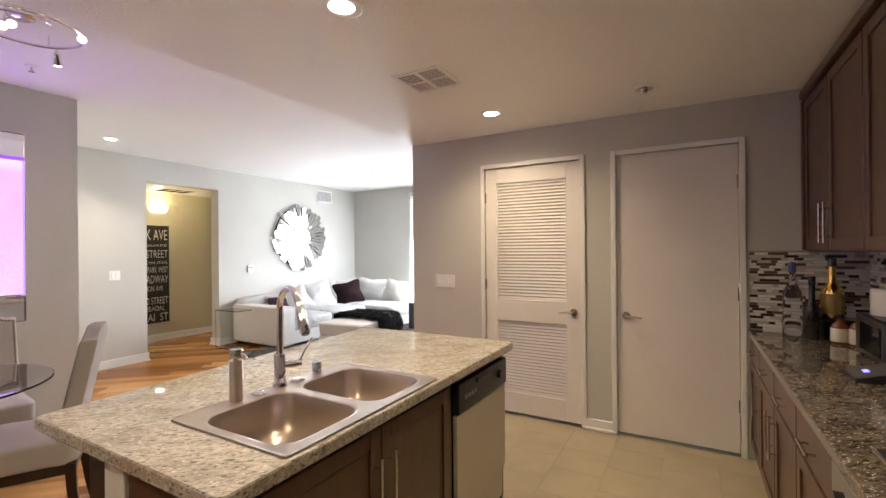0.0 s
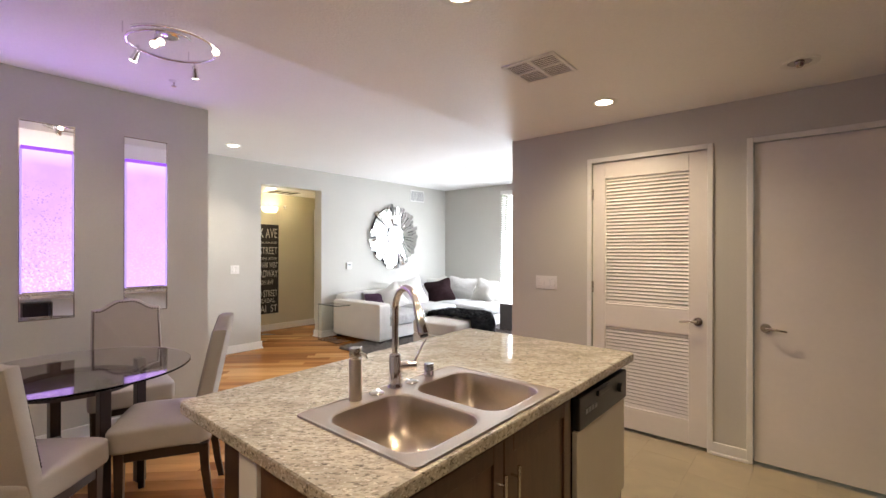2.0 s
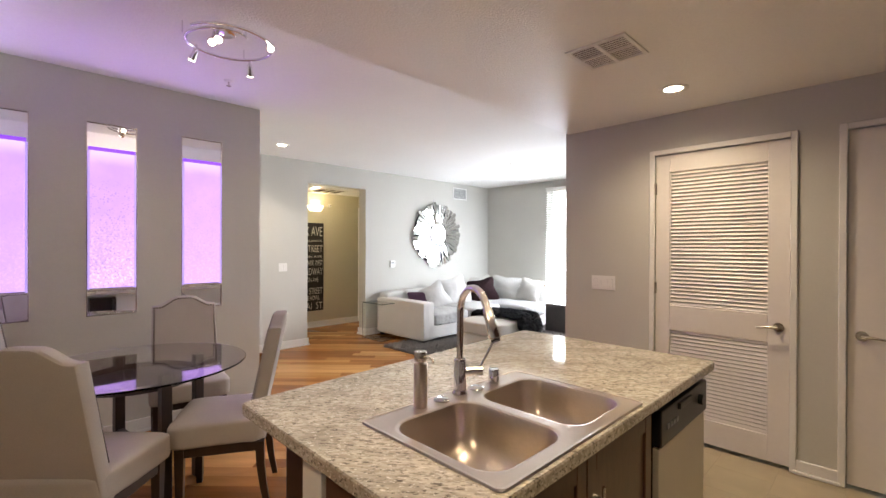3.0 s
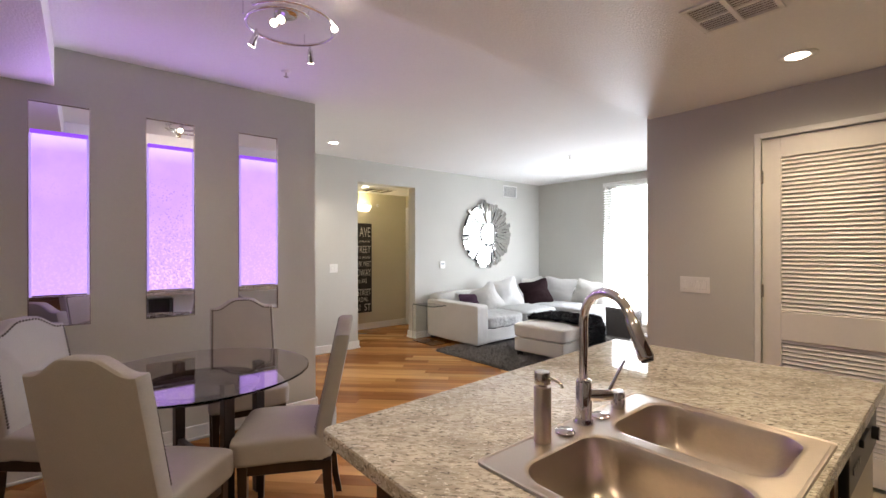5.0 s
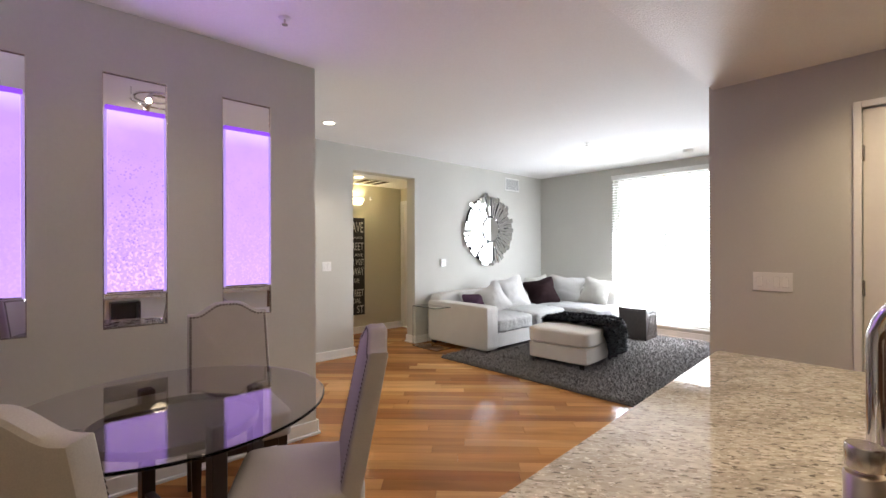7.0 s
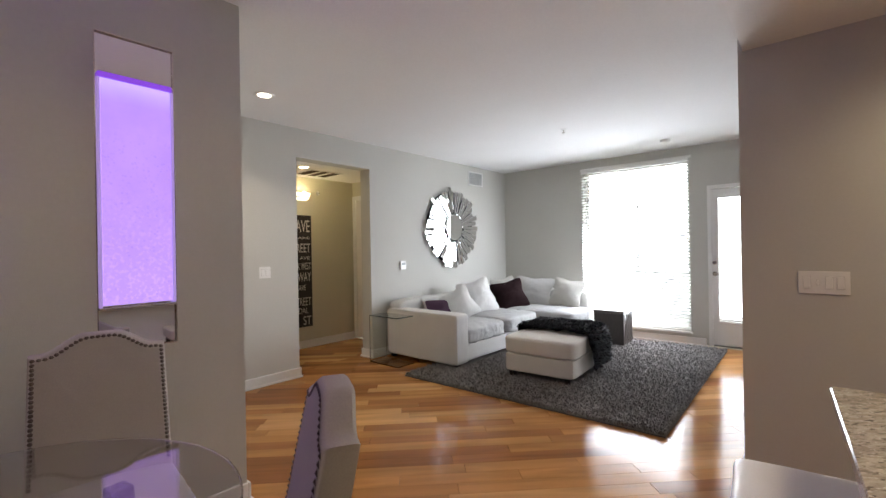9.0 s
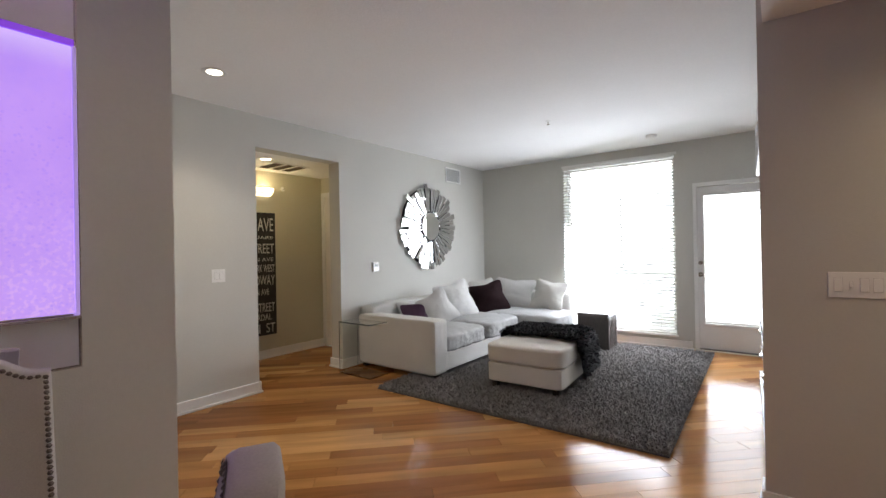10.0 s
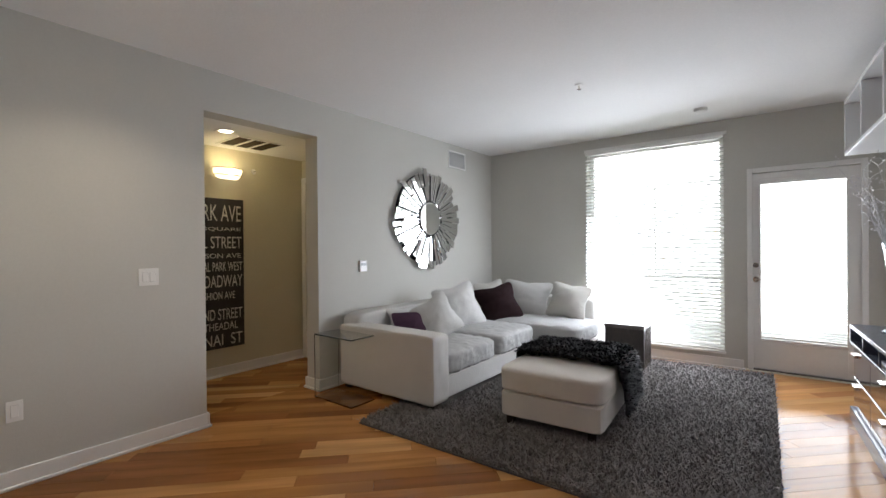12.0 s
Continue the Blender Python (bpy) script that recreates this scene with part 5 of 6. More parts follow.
# throw blanket over the far half of the ottoman, hanging down its window side
FUR = ramp_mat("dark_fur", [(0.006, 0.005, 0.006), (0.011, 0.010, 0.011), (0.019, 0.017, 0.018), (0.008, 0.007, 0.009)], 0.7, "Island")
FUR.node_tree.nodes["Principled BSDF"].inputs["Specular IOR Level"].default_value = 0.2
tw = thing("throw_blanket", "black ruffled faux-fur throw draped over the ottoman", "throw blanket", at=OM)
NU, NV = 56, 30
grid = np.zeros((NU + 1, NV + 1, 3))
for i in range(NU + 1):
    for j in range(NV + 1):
        u, v = i / NU, j / NV
        s = u * 1.30 - 0.10
        y = -0.12 + 0.56 * v + 0.12 * (1 - u) * v - 0.06 * math.sin(3 * u) * (1 - v)
        if s < 0:
            x, z = -0.412, 0.462 + s * 1.0
        elif s < 0.83:
            x, z = -0.412 + s, 0.466 + 0.012 * math.sin(math.pi * s / 0.83)
        else:
            x, z = 0.420 + 0.04 * (s - 0.83) / 0.35, 0.462 - (s - 0.83)
        d = noise.noise(Vector((s * 9, v * 7, 0.3))) + 0.6 * noise.noise(Vector((s * 21, v * 17, 4)))
        flat = 0.030 * d
        grid[i, j] = (x + (flat + 0.012 if s >= 0.83 else 0), y + 0.015 * noise.noise(Vector((s * 6, 3, v * 4))), z + (flat + 0.016 if s < 0.83 else 0))
bm = bmesh.new()
vs = [[bm.verts.new(grid[i, j]) for j in range(NV + 1)] for i in range(NU + 1)]
for i in range(NU):
    for j in range(NV):
        bm.faces.new((vs[i][j], vs[i + 1][j], vs[i + 1][j + 1], vs[i][j + 1]))
bmesh.ops.solidify(bm, geom=bm.faces[:], thickness=0.012)
part("blanket", bm, DARKFUR, tw, smooth=True)
n = 9000
iu, jv = rng.uniform(0, NU - 1.01, n), rng.uniform(0, NV - 1.01, n)
i0, j0 = iu.astype(int), jv.astype(int)
P = grid[i0, j0] + (grid[i0 + 1, j0] - grid[i0, j0]) * (iu - i0)[:, None] + (grid[i0, j0 + 1] - grid[i0, j0]) * (jv - j0)[:, None]
N = np.cross(grid[i0 + 1, j0] - grid[i0, j0], grid[i0, j0 + 1] - grid[i0, j0])
N /= np.linalg.norm(N, axis=1)[:, None]
N *= np.where((N[:, 2] + N[:, 0]) < 0, -1, 1)[:, None]
v, f = tufts(P + N * 0.004, N, 0.036, 0.016, rng, 0.9)
pile("fur", v, f, FUR, tw)

# shag rug
RUGM = ramp_mat("grey_shag", [(0.20, 0.184, 0.174), (0.225, 0.206, 0.195), (0.25, 0.229, 0.216), (0.21, 0.193, 0.182), (0.27, 0.247, 0.233)], 0.85, "Island")
rug = thing("shag_rug", "dark grey shag rug under the sofa and ottoman", "rug", at=pose(-4.10, 5.72, WF, 0, 0, 1.2))
RW, RL = 1.335, 1.66
part("backing", boxes((-RW, RW, -RL, RL, 0.001, 0.012), bevel=0.003, segments=1), mat("rug_backing", (0.13, 0.12, 0.114), 0.95, grain=0.3, grain_scale=150, bump=0.8, bump_scale=300), rug)
n = 90000
px, py = rng.uniform(-RW, RW, n), rng.uniform(-RL, RL, n)
keep = ~((px < -0.98) & (py > -1.0)) & ~((px < -0.5) & (py > 0.9))
P = np.stack([px, py, np.full(n, 0.010)], 1)[keep]
v, f = tufts(P, np.tile([0, 0, 1.0], (len(P), 1)), 0.046, 0.0098, rng, 0.95)
pile("shag_tuft", v, f, RUGM, rug)

# cube side table
cu = thing("cube_table", "dark wood cube side table beside the sofa", "side table", at=pose(-4.14, 7.02, WF, 0, 0, 3))
part("body", boxes((-0.205, 0.205, -0.225, 0.225, 0.014, 0.470), bevel=0.006), mat("dark_cube_wood", (0.030, 0.022, 0.018), 0.45, grain=0.3, grain_scale=20, stretch=(5, 5, 1), bump=0.3, bump_scale=60), cu)
# lighter grey than the body: the window's reflection is put into the top's colour
part("top_panel", boxes((-0.210, 0.210, -0.230, 0.230, 0.470, 0.512), bevel=0.005), mat("cube_top_sheen", (0.085, 0.072, 0.064), 0.24, grain=0.25, grain_scale=14, stretch=(1, 6, 1)), cu)
STRIP = mat("carved_strip", (0.11, 0.09, 0.075), 0.5, grain=0.2)
for k in range(11):
    a = -0.20 + k * 0.04
    bm = bmesh.new()
    for s in (-1, 1):
        y0, z0, z1 = a, 0.03, 0.455
        rise = s * 0.12
        p = [(0.2055, y0 - rise, z0), (0.2055, y0 - rise + 0.006, z0), (0.2055, y0 + rise + 0.006, z1), (0.2055, y0 + rise, z1)]
        p = [(x, max(-0.222, min(0.222, y)), z) for x, y, z in p]
        q = [(x + 0.003 + 0.001 * s, y, z) for x, y, z in p]
        loft(bm, [p, q])
    part("carved_strip", bm, STRIP, cu)

# glass waterfall side table by the sofa arm
gt = thing("glass_side_table", "bent clear glass side table by the sofa arm", "side table")
GREEN = glass_mat("greenish_glass", (0.95, 0.985, 0.975))
part("top", boxes((-6.205, -5.69, 4.205, 4.480, 0.563, 0.575), bevel=0.002, segments=1), GREEN, gt).visible_shadow = False
part("upright", boxes((-6.205, -6.193, 4.205, 4.480, -0.008, 0.5625), bevel=0.001, segments=1), GREEN, gt).visible_shadow = False
part("base_plate", boxes((-6.205, -5.69, 4.205, 4.480, WF, -0.0085), bevel=0.002, segments=1), GREEN, gt).visible_shadow = False
part("polished_edge", boxes((-6.203, -5.692, 4.2035, 4.2049, 0.564, 0.574), (-5.6895, -5.6885, 4.207, 4.478, 0.564, 0.574)), mat("dark_glass_edge", (0.05, 0.075, 0.07), 0.1), gt)

# sunburst mirror
sb = thing("sunburst_mirror", "round silver sunburst wall mirror with radiating mirrored rays", "mirror", at=pose(-6.32, 5.985, 1.735) @ EAST)
part("backing", lathe(bmesh.new(), [(0.0001, 0.002), (0.57, 0.002), (0.57, 0.008), (0.20, 0.040), (0.0001, 0.040)], n=48), BLACK, sb)
part("centre_glass", lathe(bmesh.new(), [(0.150, 0.040), (0.198, 0.072), (0.205, 0.082), (0.192, 0.088), (0.0001, 0.088)], n=48), MIRROR, sb)
STRIP_EDGE = mat("dark_mirror_edge", (0.03, 0.03, 0.032), 0.3)
rnd = random.Random(11)
for layer, count, r0, r1a, r1b, w0, w1, zz in ((0, 44, 0.22, 0.555, 0.650, 0.028, 0.088, 0.066), (1, 32, 0.205, 0.34, 0.54, 0.024, 0.060, 0.078)):
    for k in range(count):
        q = math.tau * (k + 0.3 * layer + rnd.uniform(-0.12, 0.12)) / count
        ra, rb = r0 + rnd.uniform(0, 0.03), rnd.uniform(r1a, r1b)
        f = (rb - ra) / (r1b - r0)
        wa, wb = w0, w0 + (w1 - w0) * f * rnd.uniform(0.75, 1.0)
        rings = []
        for z, i in ((0.0, 0.0), (0.006, 0.0), (0.009, 0.007)):
            rings.append([(ra + i, -wa / 2 + i * 0.6, z), (rb - i, -wb / 2 + i, z), (rb - i, wb / 2 - i, z), (ra + i, wa / 2 - i * 0.6, z)])
        strip = part("mirror_strip", loft(bmesh.new(), rings), MIRROR, sb, at=pose(0, 0, zz + rnd.uniform(0, 0.003), 0, 0, math.degrees(q)) @ pose(0, 0, 0, rnd.uniform(-4.5, 4.5), rnd.uniform(0.2, 3.4), 0))
        strip.data.materials.append(STRIP_EDGE)
        for face in strip.data.polygons:
            if abs(face.normal.z) < 0.2:
                face.material_index = 1

# ---- hall ----
sg = thing("wall_sign", "tall black street-name sign with white lettering on canvas", "wall art", at=pose(-7.60, 3.93, 1.108) @ EAST)
part("canvas", boxes((-0.326, 0.326, -0.816, 0.816, 0.001, 0.034), bevel=0.003, segments=1), mat("black_canvas", (0.022, 0.021, 0.022), 0.7, grain=0.35, grain_scale=14, stain=0.3, stain_scale=4, bump=0.2, bump_scale=300), sg)
WHITE = mat("worn_white_print", (0.60, 0.58, 0.54), 0.7, grain=0.3, grain_scale=40)


def lettering(text, parent, x0, x1, y0, y1, z, material):
    """Printed words, fitted into the box."""
    cu_ = bpy.data.curves.new("lettering", 'FONT')
    cu_.body, cu_.size, cu_.extrude = text, 1.0, 0.0
    tmp = bpy.data.objects.new("lettering", cu_)
    scene.collection.objects.link(tmp)
    bpy.context.view_layer.update()
    me = bpy.data.meshes.new_from_object(tmp.evaluated_get(bpy.context.evaluated_depsgraph_get()))
    bpy.data.objects.remove(tmp)
    xs, ys = [v.co.x for v in me.vertices], [v.co.y for v in me.vertices]
    for v in me.vertices:
        v.co = Vector((x0 + (v.co.x - min(xs)) / (max(xs) - min(xs)) * (x1 - x0), y0 + (v.co.y - min(ys)) / (max(ys) - min(ys)) * (y1 - y0), z))
    me.materials.clear()
    me.materials.append(material)
    ob = new("lettering", me)
    ob.parent = parent
    return ob


for text, a, b, x1 in (("RK AVE", 361, 389, 0.295), ("SQUARE", 400, 407, 0.29), ("L STREET", 416, 437, 0.30), ("ISON AVE", 446, 454, 0.29), ("AL PARK WEST", 461, 477, 0.305), ("OADWAY", 484, 505, 0.305),
                       ("SHION AVE", 513, 526, 0.22), ("ND STREET", 543, 562, 0.30), ("THEADAL", 567, 580, 0.25), ("NAI  ST", 587, 607, 0.30)):
    zt, zb = 1.921 - (a - 350) * 0.00621, 1.921 - (b - 350) * 0.00621
    lettering(text, sg, -0.115, x1, zb - 1.108, zt - 1.108, 0.0352, WHITE)

sn = thing("wall_sconce", "half-round frosted glass wall sconce, switched on", "wall lamp", at=pose(-7.60, 4.085, 2.205))
FROST = glow("frosted_lit_glass", (1.0, 0.84, 0.56), 2.6)
bm = bmesh.new()
rings = []
for z, w, d in ((-0.062, 0.085, 0.05), (-0.05, 0.115, 0.075), (-0.015, 0.145, 0.10), (0.03, 0.155, 0.112), (0.055, 0.156, 0.114)):
    rings.append([(0.02 + d * math.sin(math.pi * k / 20), -w * math.cos(math.pi * k / 20), z) for k in range(21)])
part("glass_shade", loft(bm, rings), FROST, sn, "glowing frosted glass", smooth=True)
part("back_plate", boxes((0.001, 0.019, -0.10, 0.10, -0.06, 0.05), bevel=0.003, segments=1), NICKEL, sn)
bm = bmesh.new()
tube(bm, [(0.02 + 0.120 * math.sin(math.pi * k / 20), -0.162 * math.cos(math.pi * k / 20), 0.05) for k in range(21)], 0.007, 8)
tube(bm, [(0.02 + 0.104 * math.sin(math.pi * k / 20), -0.150 * math.cos(math.pi * k / 20), -0.022) for k in range(21)], 0.006, 8)
part("metal_band", bm, NICKEL, sn, smooth=True)
s = thing("fire_sprinkler", "small sidewall fire sprinkler in the hall", "sprinkler", "fire sprinklers", pose(-7.60, 4.40, 2.27) @ EAST)
part("escutcheon", lathe(bmesh.new(), [(0.0001, 0.012), (0.012, 0.012), (0.028, 0.006), (0.032, 0.001)], n=20), TRIM, s, smooth=True)
part("deflector", rod(bmesh.new(), (0, 0, 0.012), (0, 0, 0.04), 0.007, n=8), NICKEL, s)

# ---- television wall ----
# lacquer and top are greyed to carry the room's reflection in their base colour
CON = mat("reflection_grey_lacquer", (0.085, 0.08, 0.088), 0.07, stain=0.1, stain_scale=3, coat=1.0)
CONTOP = mat("slate_top", (0.10, 0.112, 0.135), 0.2, stain=0.1, stain_scale=4)
WHITELAC = mat("white_lacquer", (0.80, 0.80, 0.79), 0.25, stain=0.02)
cs = thing("media_console", "long dark lacquered media console with open slots and drawers", "media console", at=TV_WALL)
F0, Y0, Y1 = -2.352, 4.10, 6.50
part("top", boxes((F0, -1.95, Y0, Y1, 0.700, 0.728), bevel=0.003, segments=1), CONTOP, cs)
part("bottom_board", boxes((F0, -1.95, Y0, Y1, 0.575, 0.595), bevel=0.003, segments=1), CONTOP, cs)
part("back_panel", boxes((-1.965, -1.95, Y0, Y1, 0.595, 0.700)), CON, cs)
for k in range(6):
    y = Y0 + 0.012 + k * (Y1 - Y0 - 0.024) / 5
    part("divider", boxes((F0 + 0.002, -1.965, y - 0.011, y + 0.011, 0.595, 0.700)), CONTOP, cs)
part("drawer_box", boxes((F0 + 0.035, -1.95, Y0 + 0.02, Y1 - 0.05, 0.085, 0.575)), CON, cs)
part("plinth", boxes((F0 - 0.01, -1.95, Y0, Y1 - 0.06, WF, 0.085), bevel=0.003, segments=1), CONTOP, cs)
for row, (z0, z1) in enumerate(((0.095, 0.325), (0.333, 0.567))):
    for k in range(4):
        y0 = Y0 + 0.024 + k * (Y1 - Y0 - 0.08) / 4
        y1 = y0 + (Y1 - Y0 - 0.08) / 4 - 0.008
        d = part("drawer_front", boxes((F0 + 0.016, F0 + 0.034, y0, y1, z0, z1), bevel=0.002, segments=1), CON, cs)
        ym = y0 + (y1 - y0) * (0.82 if k % 2 else 0.35)
        part("pull_tab", boxes((F0 - 0.006, F0 + 0.0158, ym - 0.05, ym + 0.05, z1 - 0.075, z1 - 0.05), bevel=0.003, segments=1), CHROME, d, "small chrome pull tab")
        part("edge_line", boxes((F0 + 0.0145, F0 + 0.0157, y0 + 0.01, y1 - 0.01, z1 - 0.009, z1 - 0.007)), NICKEL, d)
mp_ = thing("media_player", "slim grey media player in an open console slot", "media player", at=TV_WALL)
part("case", boxes((-2.345, -2.06, 5.16, 5.50, 0.596, 0.650), bevel=0.004), mat("grey_player_case", (0.16, 0.165, 0.18), 0.35, 0.4), mp_)
part("front_strip", boxes((-2.3475, -2.3448, 5.18, 5.48, 0.612, 0.634)), GLASS_DARK, mp_, "glossy dark front strip")
shf = thing("wall_shelf", "white box shelf unit with open cubbies high on the wall", "wall shelf", at=TV_WALL)
SF, SY_0, SY_1 = -2.350, 4.10, 6.70
part("bottom_board", boxes((SF, -1.932, SY_0, SY_1, 2.110, 2.140), bevel=0.003, segments=1), WHITELAC, shf)
part("top_board", boxes((SF, -1.932, SY_0, SY_1, 2.540, 2.570), bevel=0.003, segments=1), WHITELAC, shf)
part("back_panel", boxes((-1.950, -1.932, SY_0, SY_1, 2.140, 2.540)), WHITELAC, shf)
for k in range(5):
    y = SY_0 + 0.013 + k * (SY_1 - SY_0 - 0.026) / 4
    part("divider", boxes((SF + 0.001, -1.950, y - 0.013, y + 0.013, 2.140, 2.540), bevel=0.002, segments=1), WHITELAC, shf)
for k in range(4):
    y = SY_0 + (k + 0.5) * (SY_1 - SY_0) / 4
    part("puck_light", rod(bmesh.new(), (-2.12, y, 2.5395), (-2.12, y, 2.522), 0.03, n=16), NICKEL, shf)

wm = thing("wall_mirror", "large frameless mirror panel on the wall above the console", "mirror", at=TV_WALL)
part("mirror_glass", boxes((-1.9435, -1.931, 4.12, 7.56, 0.735, 2.104), bevel=0.002, segments=1), MIRROR, wm)
vs_ = thing("flute_vase", "tall clear ribbed glass vase holding silver twigs", "vase", at=TV_WALL @ pose(-2.15, 6.17, 0.728))
prof = [(0.075, 0.0), (0.078, 0.006), (0.045, 0.02), (0.020, 0.045), (0.024, 0.08), (0.030, 0.20), (0.042, 0.40), (0.060, 0.58), (0.072, 0.645), (0.068, 0.645), (0.056, 0.58), (0.037, 0.40), (0.025, 0.20), (0.016, 0.09), (0.0001, 0.08)]
part("glass", lathe(bmesh.new(), prof, n=28), CLEAR, vs_, smooth=True).visible_shadow = False
bm = bmesh.new()
tube(bm, [((0.027 + 0.033 * (f ** 1.3)) * math.cos(f * 22), (0.027 + 0.033 * (f ** 1.3)) * math.sin(f * 22), 0.12 + 0.48 * f) for f in [k / 90 for k in range(91)]], 0.0025, 6)
part("spiral_rib", bm, WHITELAC, vs_, "white spiral glass thread")
TWIG = mat("silver_twig", (0.70, 0.69, 0.70), 0.4, 0.4, grain=0.2, grain_scale=60)
rnd = random.Random(4)
for k in range(20):
    a, rise = rnd.uniform(0, math.tau), rnd.uniform(0.30, 0.62)
    ux, uy = math.cos(a), math.sin(a)
    spread = rnd.uniform(0.10, 0.30)
    if ux > 0.25:
        spread *= 0.45
    pts = [Vector((0.01 * ux, 0.01 * uy, 0.12)), Vector((0.045 * ux, 0.045 * uy, 0.62))]
    for f in (0.25, 0.5, 0.75, 1.0):
        pts.append(Vector((ux * (0.045 + spread * f ** 1.3) + rnd.uniform(-0.02, 0.02), uy * (0.045 + spread * f ** 1.3) + rnd.uniform(-0.02, 0.02), 0.62 + rise * f + rnd.uniform(-0.02, 0.02))))
    bm = bmesh.new()
    tube(bm, pts, [0.0035, 0.003, 0.0028, 0.0024, 0.002, 0.0012], 5)
    for p, d in zip(pts[2:], pts[3:] + [pts[-1] + Vector((0, 0, 0.05))]):
        for s in range(3):
            e = p + Vector((rnd.uniform(-0.07, 0.07), rnd.uniform(-0.07, 0.07), rnd.uniform(-0.01, 0.07)))
            e.x = min(e.x, 0.16)
            tube(bm, [p, (p + e) / 2 + Vector((0, 0, 0.008)), e], [0.0018, 0.0015, 0.0008], 4)
            rod(bm, e, e + Vector((rnd.uniform(-0.012, 0.012), rnd.uniform(-0.012, 0.012), 0.012)), 0.006, 0.0015, n=5)
    part("twig", bm, TWIG, vs_)

# ---- counter stool tucked under the bar ----
st = thing("counter_stool", "white padded square counter stool under the granite bar", "stool", at=pose(-1.885, 2.305, WF, 0, 0, 6))
bm = cushion(0.40, 0.37, 0.10, power=10, wrinkle=0.002, n=14, seed=6)
for v in bm.verts:
    v.co.z += 0.618
part("seat", bm, mat("white_leather", (0.74, 0.72, 0.71), 0.32, grain=0.03, grain_scale=120, stain=0.03, stain_scale=5, bump=0.15, bump_scale=350), st, smooth=True)
part("seat_frame", boxes((-0.17, 0.17, -0.155, 0.155, 0.54, 0.570), bevel=0.003, segments=1), ESPRESSO, st)
for sx in (-1, 1):
    for sy in (-1, 1):
        part("leg", loft(bmesh.new(), [[(sx * (0.155 + f * 0.02) + a * w, sy * (0.14 + f * 0.02) + b * w, 0.541 * (1 - f)) for a, b in ((-1, -1), (1, -1), (1, 1), (-1, 1))]
                                       for f, w in ((0, 0.018), (1, 0.014))]), ESPRESSO, st)
for sy in (-1, 1):
    part("stretcher", rod(bmesh.new(), (-0.163, sy * 0.148, 0.22), (0.163, sy * 0.148, 0.22), 0.010, n=10), ESPRESSO, st)
for sx in (-1, 1):
    part("stretcher", rod(bmesh.new(), (sx * 0.165, -0.146, 0.26), (sx * 0.165, 0.146, 0.26), 0.010, n=10), ESPRESSO, st)

# ---- low rack on the bar side of the island, added for the dark reflection in the niche mirror ----
rk = thing("bar_rack", "narrow dark wood rack against the island wall", "rack", at=pose(0, 0, WF))
for y in (0.76, 1.01):
    part("side_panel", boxes((-1.60, -1.432, y, y + 0.02, 0, 0.84), bevel=0.002, segments=1), ESPRESSO, rk)
for z in (0.08, 0.34, 0.60, 0.82):
    part("shelf", boxes((-1.60, -1.432, 0.78, 1.01, z, z + 0.02), bevel=0.002, segments=1), ESPRESSO, rk)
part("back_panel", boxes((-1.432, -1.424, 0.76, 1.03, 0, 0.84)), ESPRESSO, rk)
part("front_rail", rod(bmesh.new(), (-1.594, 0.78, 0.655), (-1.594, 1.01, 0.655), 0.007, n=8), CHROME, rk, "thin chrome rail")

# ---- wood floor: planks laid on the diagonal ----
PLANK_TONES = [(0.427, 0.198, 0.065), (0.476, 0.233, 0.081), (0.326, 0.141, 0.045), (0.539, 0.283, 0.106), (0.388, 0.176, 0.057), (0.263, 0.107, 0.035), (0.451, 0.213, 0.072)]
PLANK = ramp_mat("oiled_maple_plank", PLANK_TONES, 0.125,
                 coat=0.0, grain=0.20, grain_scale=11, stretch=(9, 1, 1), rot=45, bump=0.03)

PLANK.node_tree.nodes["Principled BSDF"].inputs["Specular IOR Level"].default_value = 0.10


def clip(poly, axis, limit, keep_less):
    out = []
    for a, b in zip(poly, poly[1:] + poly[:1]):
        ina = (a[axis] <= limit) == keep_less
        inb = (b[axis] <= limit) == keep_less
        if ina:
            out.append(a)
        if ina != inb:
            f = (limit - a[axis]) / (b[axis] - a[axis])
            out.append((a[0] + f * (b[0] - a[0]), a[1] + f * (b[1] - a[1])))
    return out


def slab_mesh(name, poly, z0, z1, material, bevel=0.0012):
    bm = bmesh.new()
    cx, cy = sum(p[0] for p in poly) / len(poly), sum(p[1] for p in poly) / len(poly)

    def shrink(d):
        return [(p[0] + (cx - p[0]) * d / max(0.02, math.dist(p, (cx, cy))), p[1] + (cy - p[1]) * d / max(0.02, math.dist(p, (cx, cy)))) for p in poly]

    loft(bm, [[(x, y, z0) for x, y in poly], [(x, y, z1 - bevel) for x, y in poly], [(x, y, z1) for x, y in shrink(bevel)]])
    return mesh_of(name, bm, material)


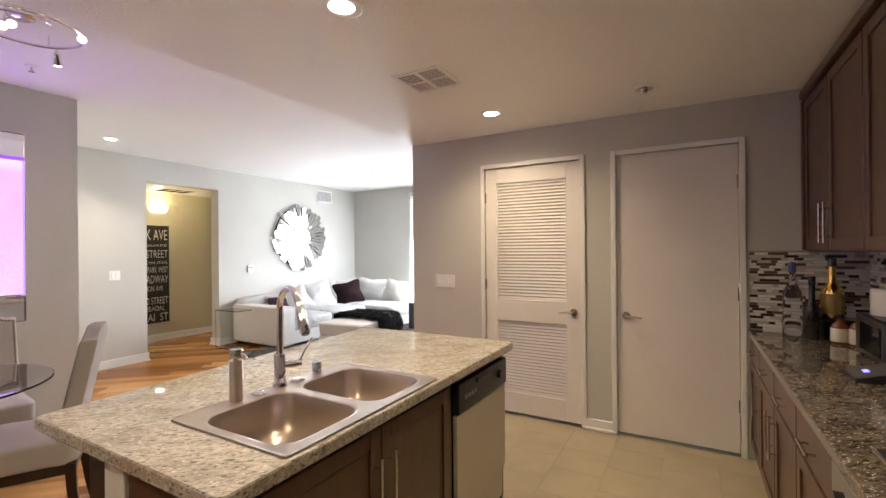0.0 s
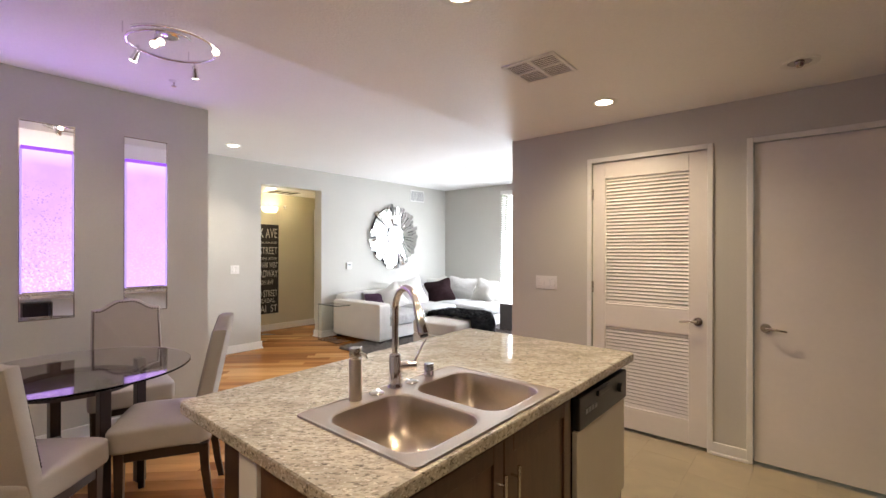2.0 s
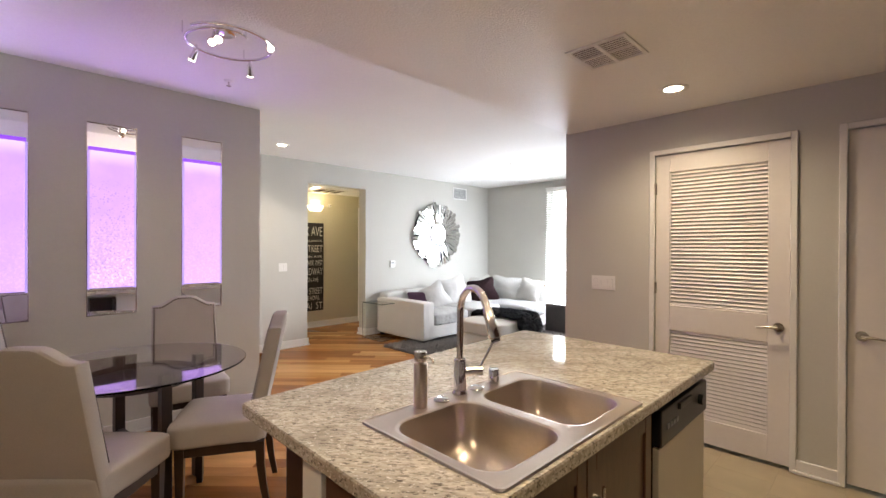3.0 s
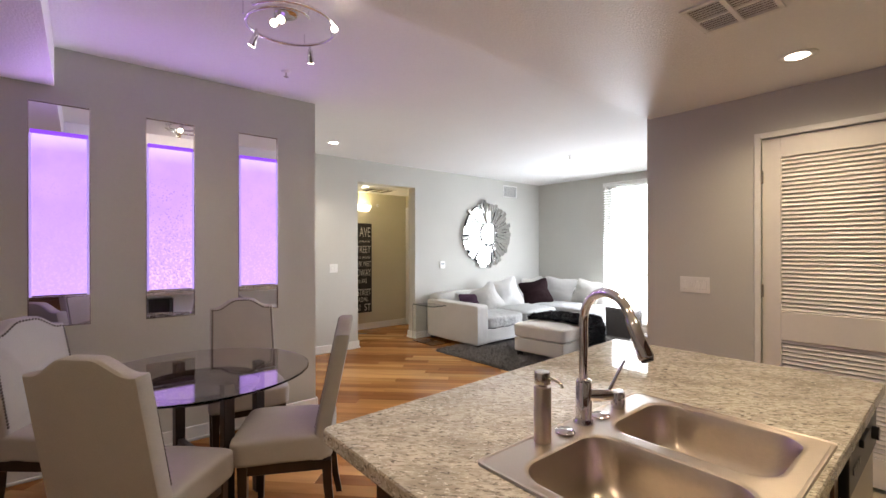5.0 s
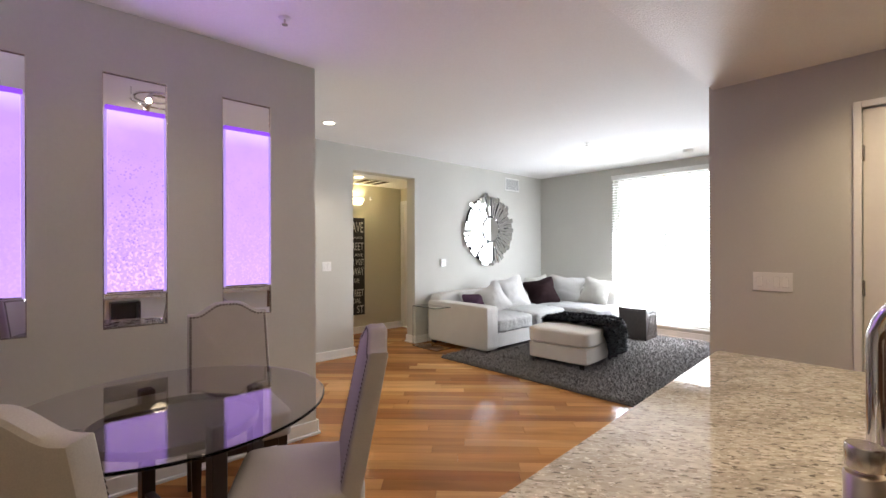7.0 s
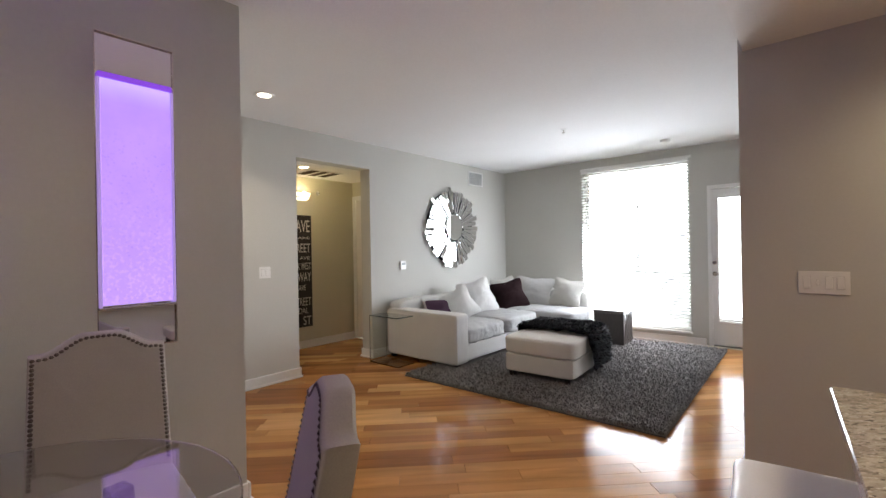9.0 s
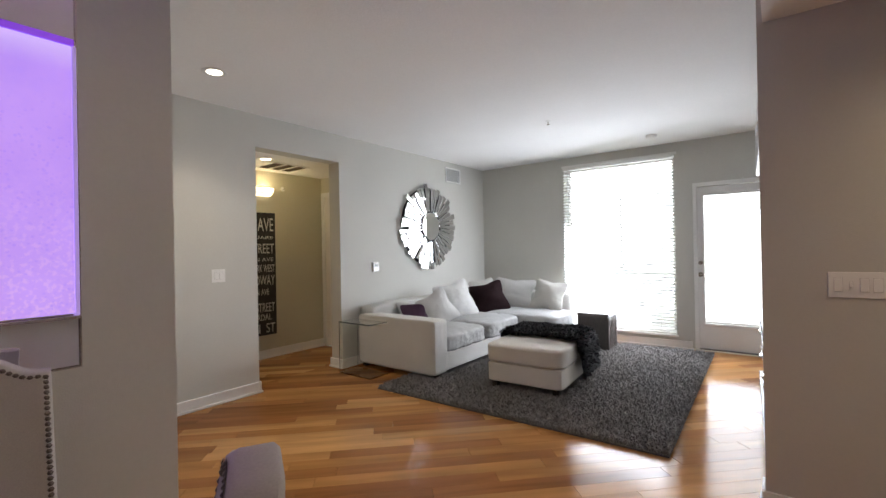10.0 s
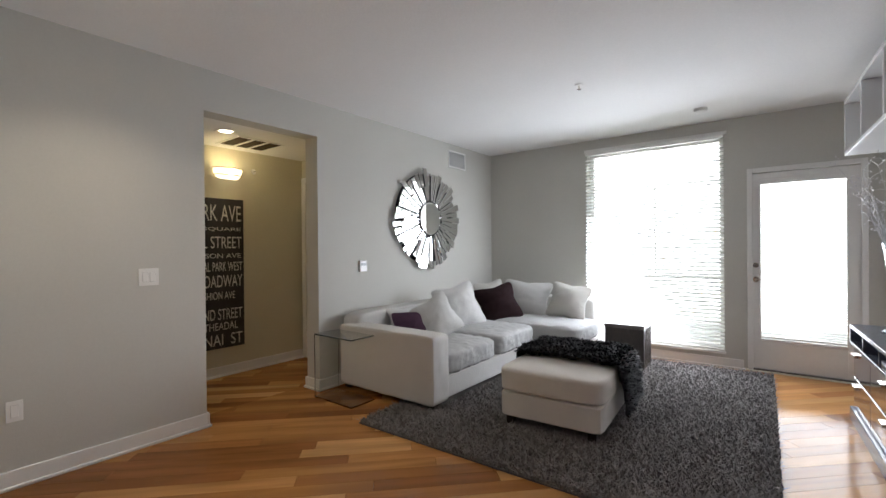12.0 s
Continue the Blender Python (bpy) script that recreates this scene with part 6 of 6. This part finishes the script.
wood = thing("floor_wood", "glossy honey-toned wood plank floor laid diagonally", "floor")
wood["kind"] = "structure"
rnd = random.Random(21)
PW = 0.118
TILE_X = -1.60
planks = []
for (rx0, rx1, ry0, ry1) in ((-6.57, TILE_X, -2.6, 7.59), (-7.60, -6.57, 2.35, 5.05)):
    for r in range(-80, 80):
        across = r * PW
        run = -9 + random.Random(r).uniform(0, 1)
        while run < 9:
            length = random.Random(r * 1000 + int(run * 37)).choice((0.75, 0.95, 1.2, 1.45))
            poly = []
            for u, w in ((run, across), (run + length - 0.0012, across), (run + length - 0.0012, across + PW - 0.0012), (run, across + PW - 0.0012)):
                poly.append(((u - w) * math.sqrt(0.5) - 4.2, (u + w) * math.sqrt(0.5) + 2.5))
            run += length
            for axis, lim, less in ((0, rx0, False), (0, rx1, True), (1, ry0, False), (1, ry1, True)):
                if poly:
                    poly = clip(poly, axis, lim, less)
            if len(poly) > 2:
                area = 0.5 * abs(sum(a[0] * b[1] - b[0] * a[1] for a, b in zip(poly, poly[1:] + poly[:1])))
                if area > 0.002:
                    planks.append(poly)


def near_walk(p):
    x, y = sum(q[0] for q in p) / len(p), sum(q[1] for q in p) / len(p)
    return math.dist((x, y), (-4.2, 2.7))


planks.sort(key=near_walk)
for p in planks[:300]:
    ob = new("plank", slab_mesh("plank", p, WF - 0.016, WF, PLANK))
    ob.parent = wood
rest = bmesh.new()
for p in planks[300:]:
    loft(rest, [[(x, y, WF - 0.016) for x, y in p], [(x, y, WF) for x, y in p]])
PLANK_REST = ramp_mat("oiled_maple_planks", PLANK_TONES, 0.125,
                      "Island", coat=0.0, grain=0.20, grain_scale=11, stretch=(9, 1, 1), rot=45, bump=0.03)
PLANK_REST.node_tree.nodes["Principled BSDF"].inputs["Specular IOR Level"].default_value = 0.10
part("far_planks", rest, PLANK_REST, wood)["kind"] = "stuff"

# ---- kitchen floor: beige tiles, every other row set off ----
TILE = ramp_mat("beige_stone_tile", [(0.475, 0.405, 0.275), (0.49, 0.415, 0.285), (0.465, 0.395, 0.268), (0.48, 0.41, 0.28)], 0.34, grain=0.07, grain_scale=6, bump=0.05)
tiles = thing("floor_tiles", "matt beige square tile kitchen floor", "floor")
tiles["kind"] = "structure"
TS = 0.33
for c in range(9):
    x0 = TILE_X + 0.003 + c * TS
    for r in range(-9, 13):
        y0 = 2.825 + (r - 3) * TS + (TS / 2 if c % 2 else 0)
        a0, a1, b0, b1 = x0, min(x0 + TS - 0.0010, 1.215), max(y0, -2.6), min(y0 + TS - 0.0010, 3.748)
        if a1 - a0 > 0.02 and b1 - b0 > 0.02:
            ob = new("tile", slab_mesh("tile", [(a0, b0), (a1, b0), (a1, b1), (a0, b1)], -0.036, -0.001, TILE, 0.0005))
            ob.parent = tiles
structure("trim_floor_strip", boxes((TILE_X - 0.03, TILE_X + 0.018, 2.56, 3.73, WF, 0.006), bevel=0.002, segments=1), ESPRESSO, "dark wood strip between planks and tiles", "trim")

# ---- mosaic backsplash of thin glass and stone strips ----
MOS = [(0.74, 0.72, 0.66), (0.055, 0.034, 0.024), (0.50, 0.47, 0.41), (0.80, 0.79, 0.75), (0.13, 0.085, 0.06), (0.58, 0.54, 0.45), (0.76, 0.75, 0.70)]
MOSAIC = ramp_mat("mosaic_strip", MOS, 0.14, grain=0.05, grain_scale=40)
MOSAIC_REST = ramp_mat("mosaic_strips", MOS, 0.14, "Island", grain=0.05, grain_scale=40)
structure("wall_grout", boxes((0.583, 1.216, 3.742, 3.7495, 0.911, 1.453), (1.2105, 1.2195, 0.4, 3.742, 0.911, 1.453)), mat("mosaic_grout", (0.34, 0.31, 0.27), 0.85, grain=0.1), "grey grout bed of the mosaic", "wall")
spl = thing("backsplash", "mosaic backsplash of brown, grey and white strips", "backsplash")
spl["kind"] = "structure"
rnd = random.Random(8)
ROW = 0.0182
bits = {}
rest = bmesh.new()
for r in range(29):
    z0 = 0.915 + r * ROW
    x = 0.585 - rnd.uniform(0, 0.08)
    while x < 1.21:
        w = rnd.choice((0.035, 0.05, 0.075, 0.11))
        a, b = max(x, 0.585), min(x + w - 0.002, 1.208)
        if b - a > 0.008:
            key = round(b - a, 3)
            if key not in bits:
                bm = boxes((0, b - a, -0.006, 0, 0, ROW - 0.002), bevel=0.0008, segments=1)
                bits[key] = mesh_of("mosaic_strip", bm, MOSAIC)
            ob = new("mosaic_strip", bits[key])
            ob.parent = spl
            ob.location = (a, 3.7415 - rnd.uniform(0, 0.0015), z0)
        x += w
    y = 0.4
    while y < 3.72:
        w = rnd.choice((0.035, 0.05, 0.075, 0.11))
        box(rest, 1.2045 - rnd.uniform(0, 0.0015), 1.2104, y, min(y + w - 0.002, 3.733), z0, z0 + ROW - 0.002)
        y += w
part("far_strips", rest, MOSAIC_REST, spl)["kind"] = "stuff"
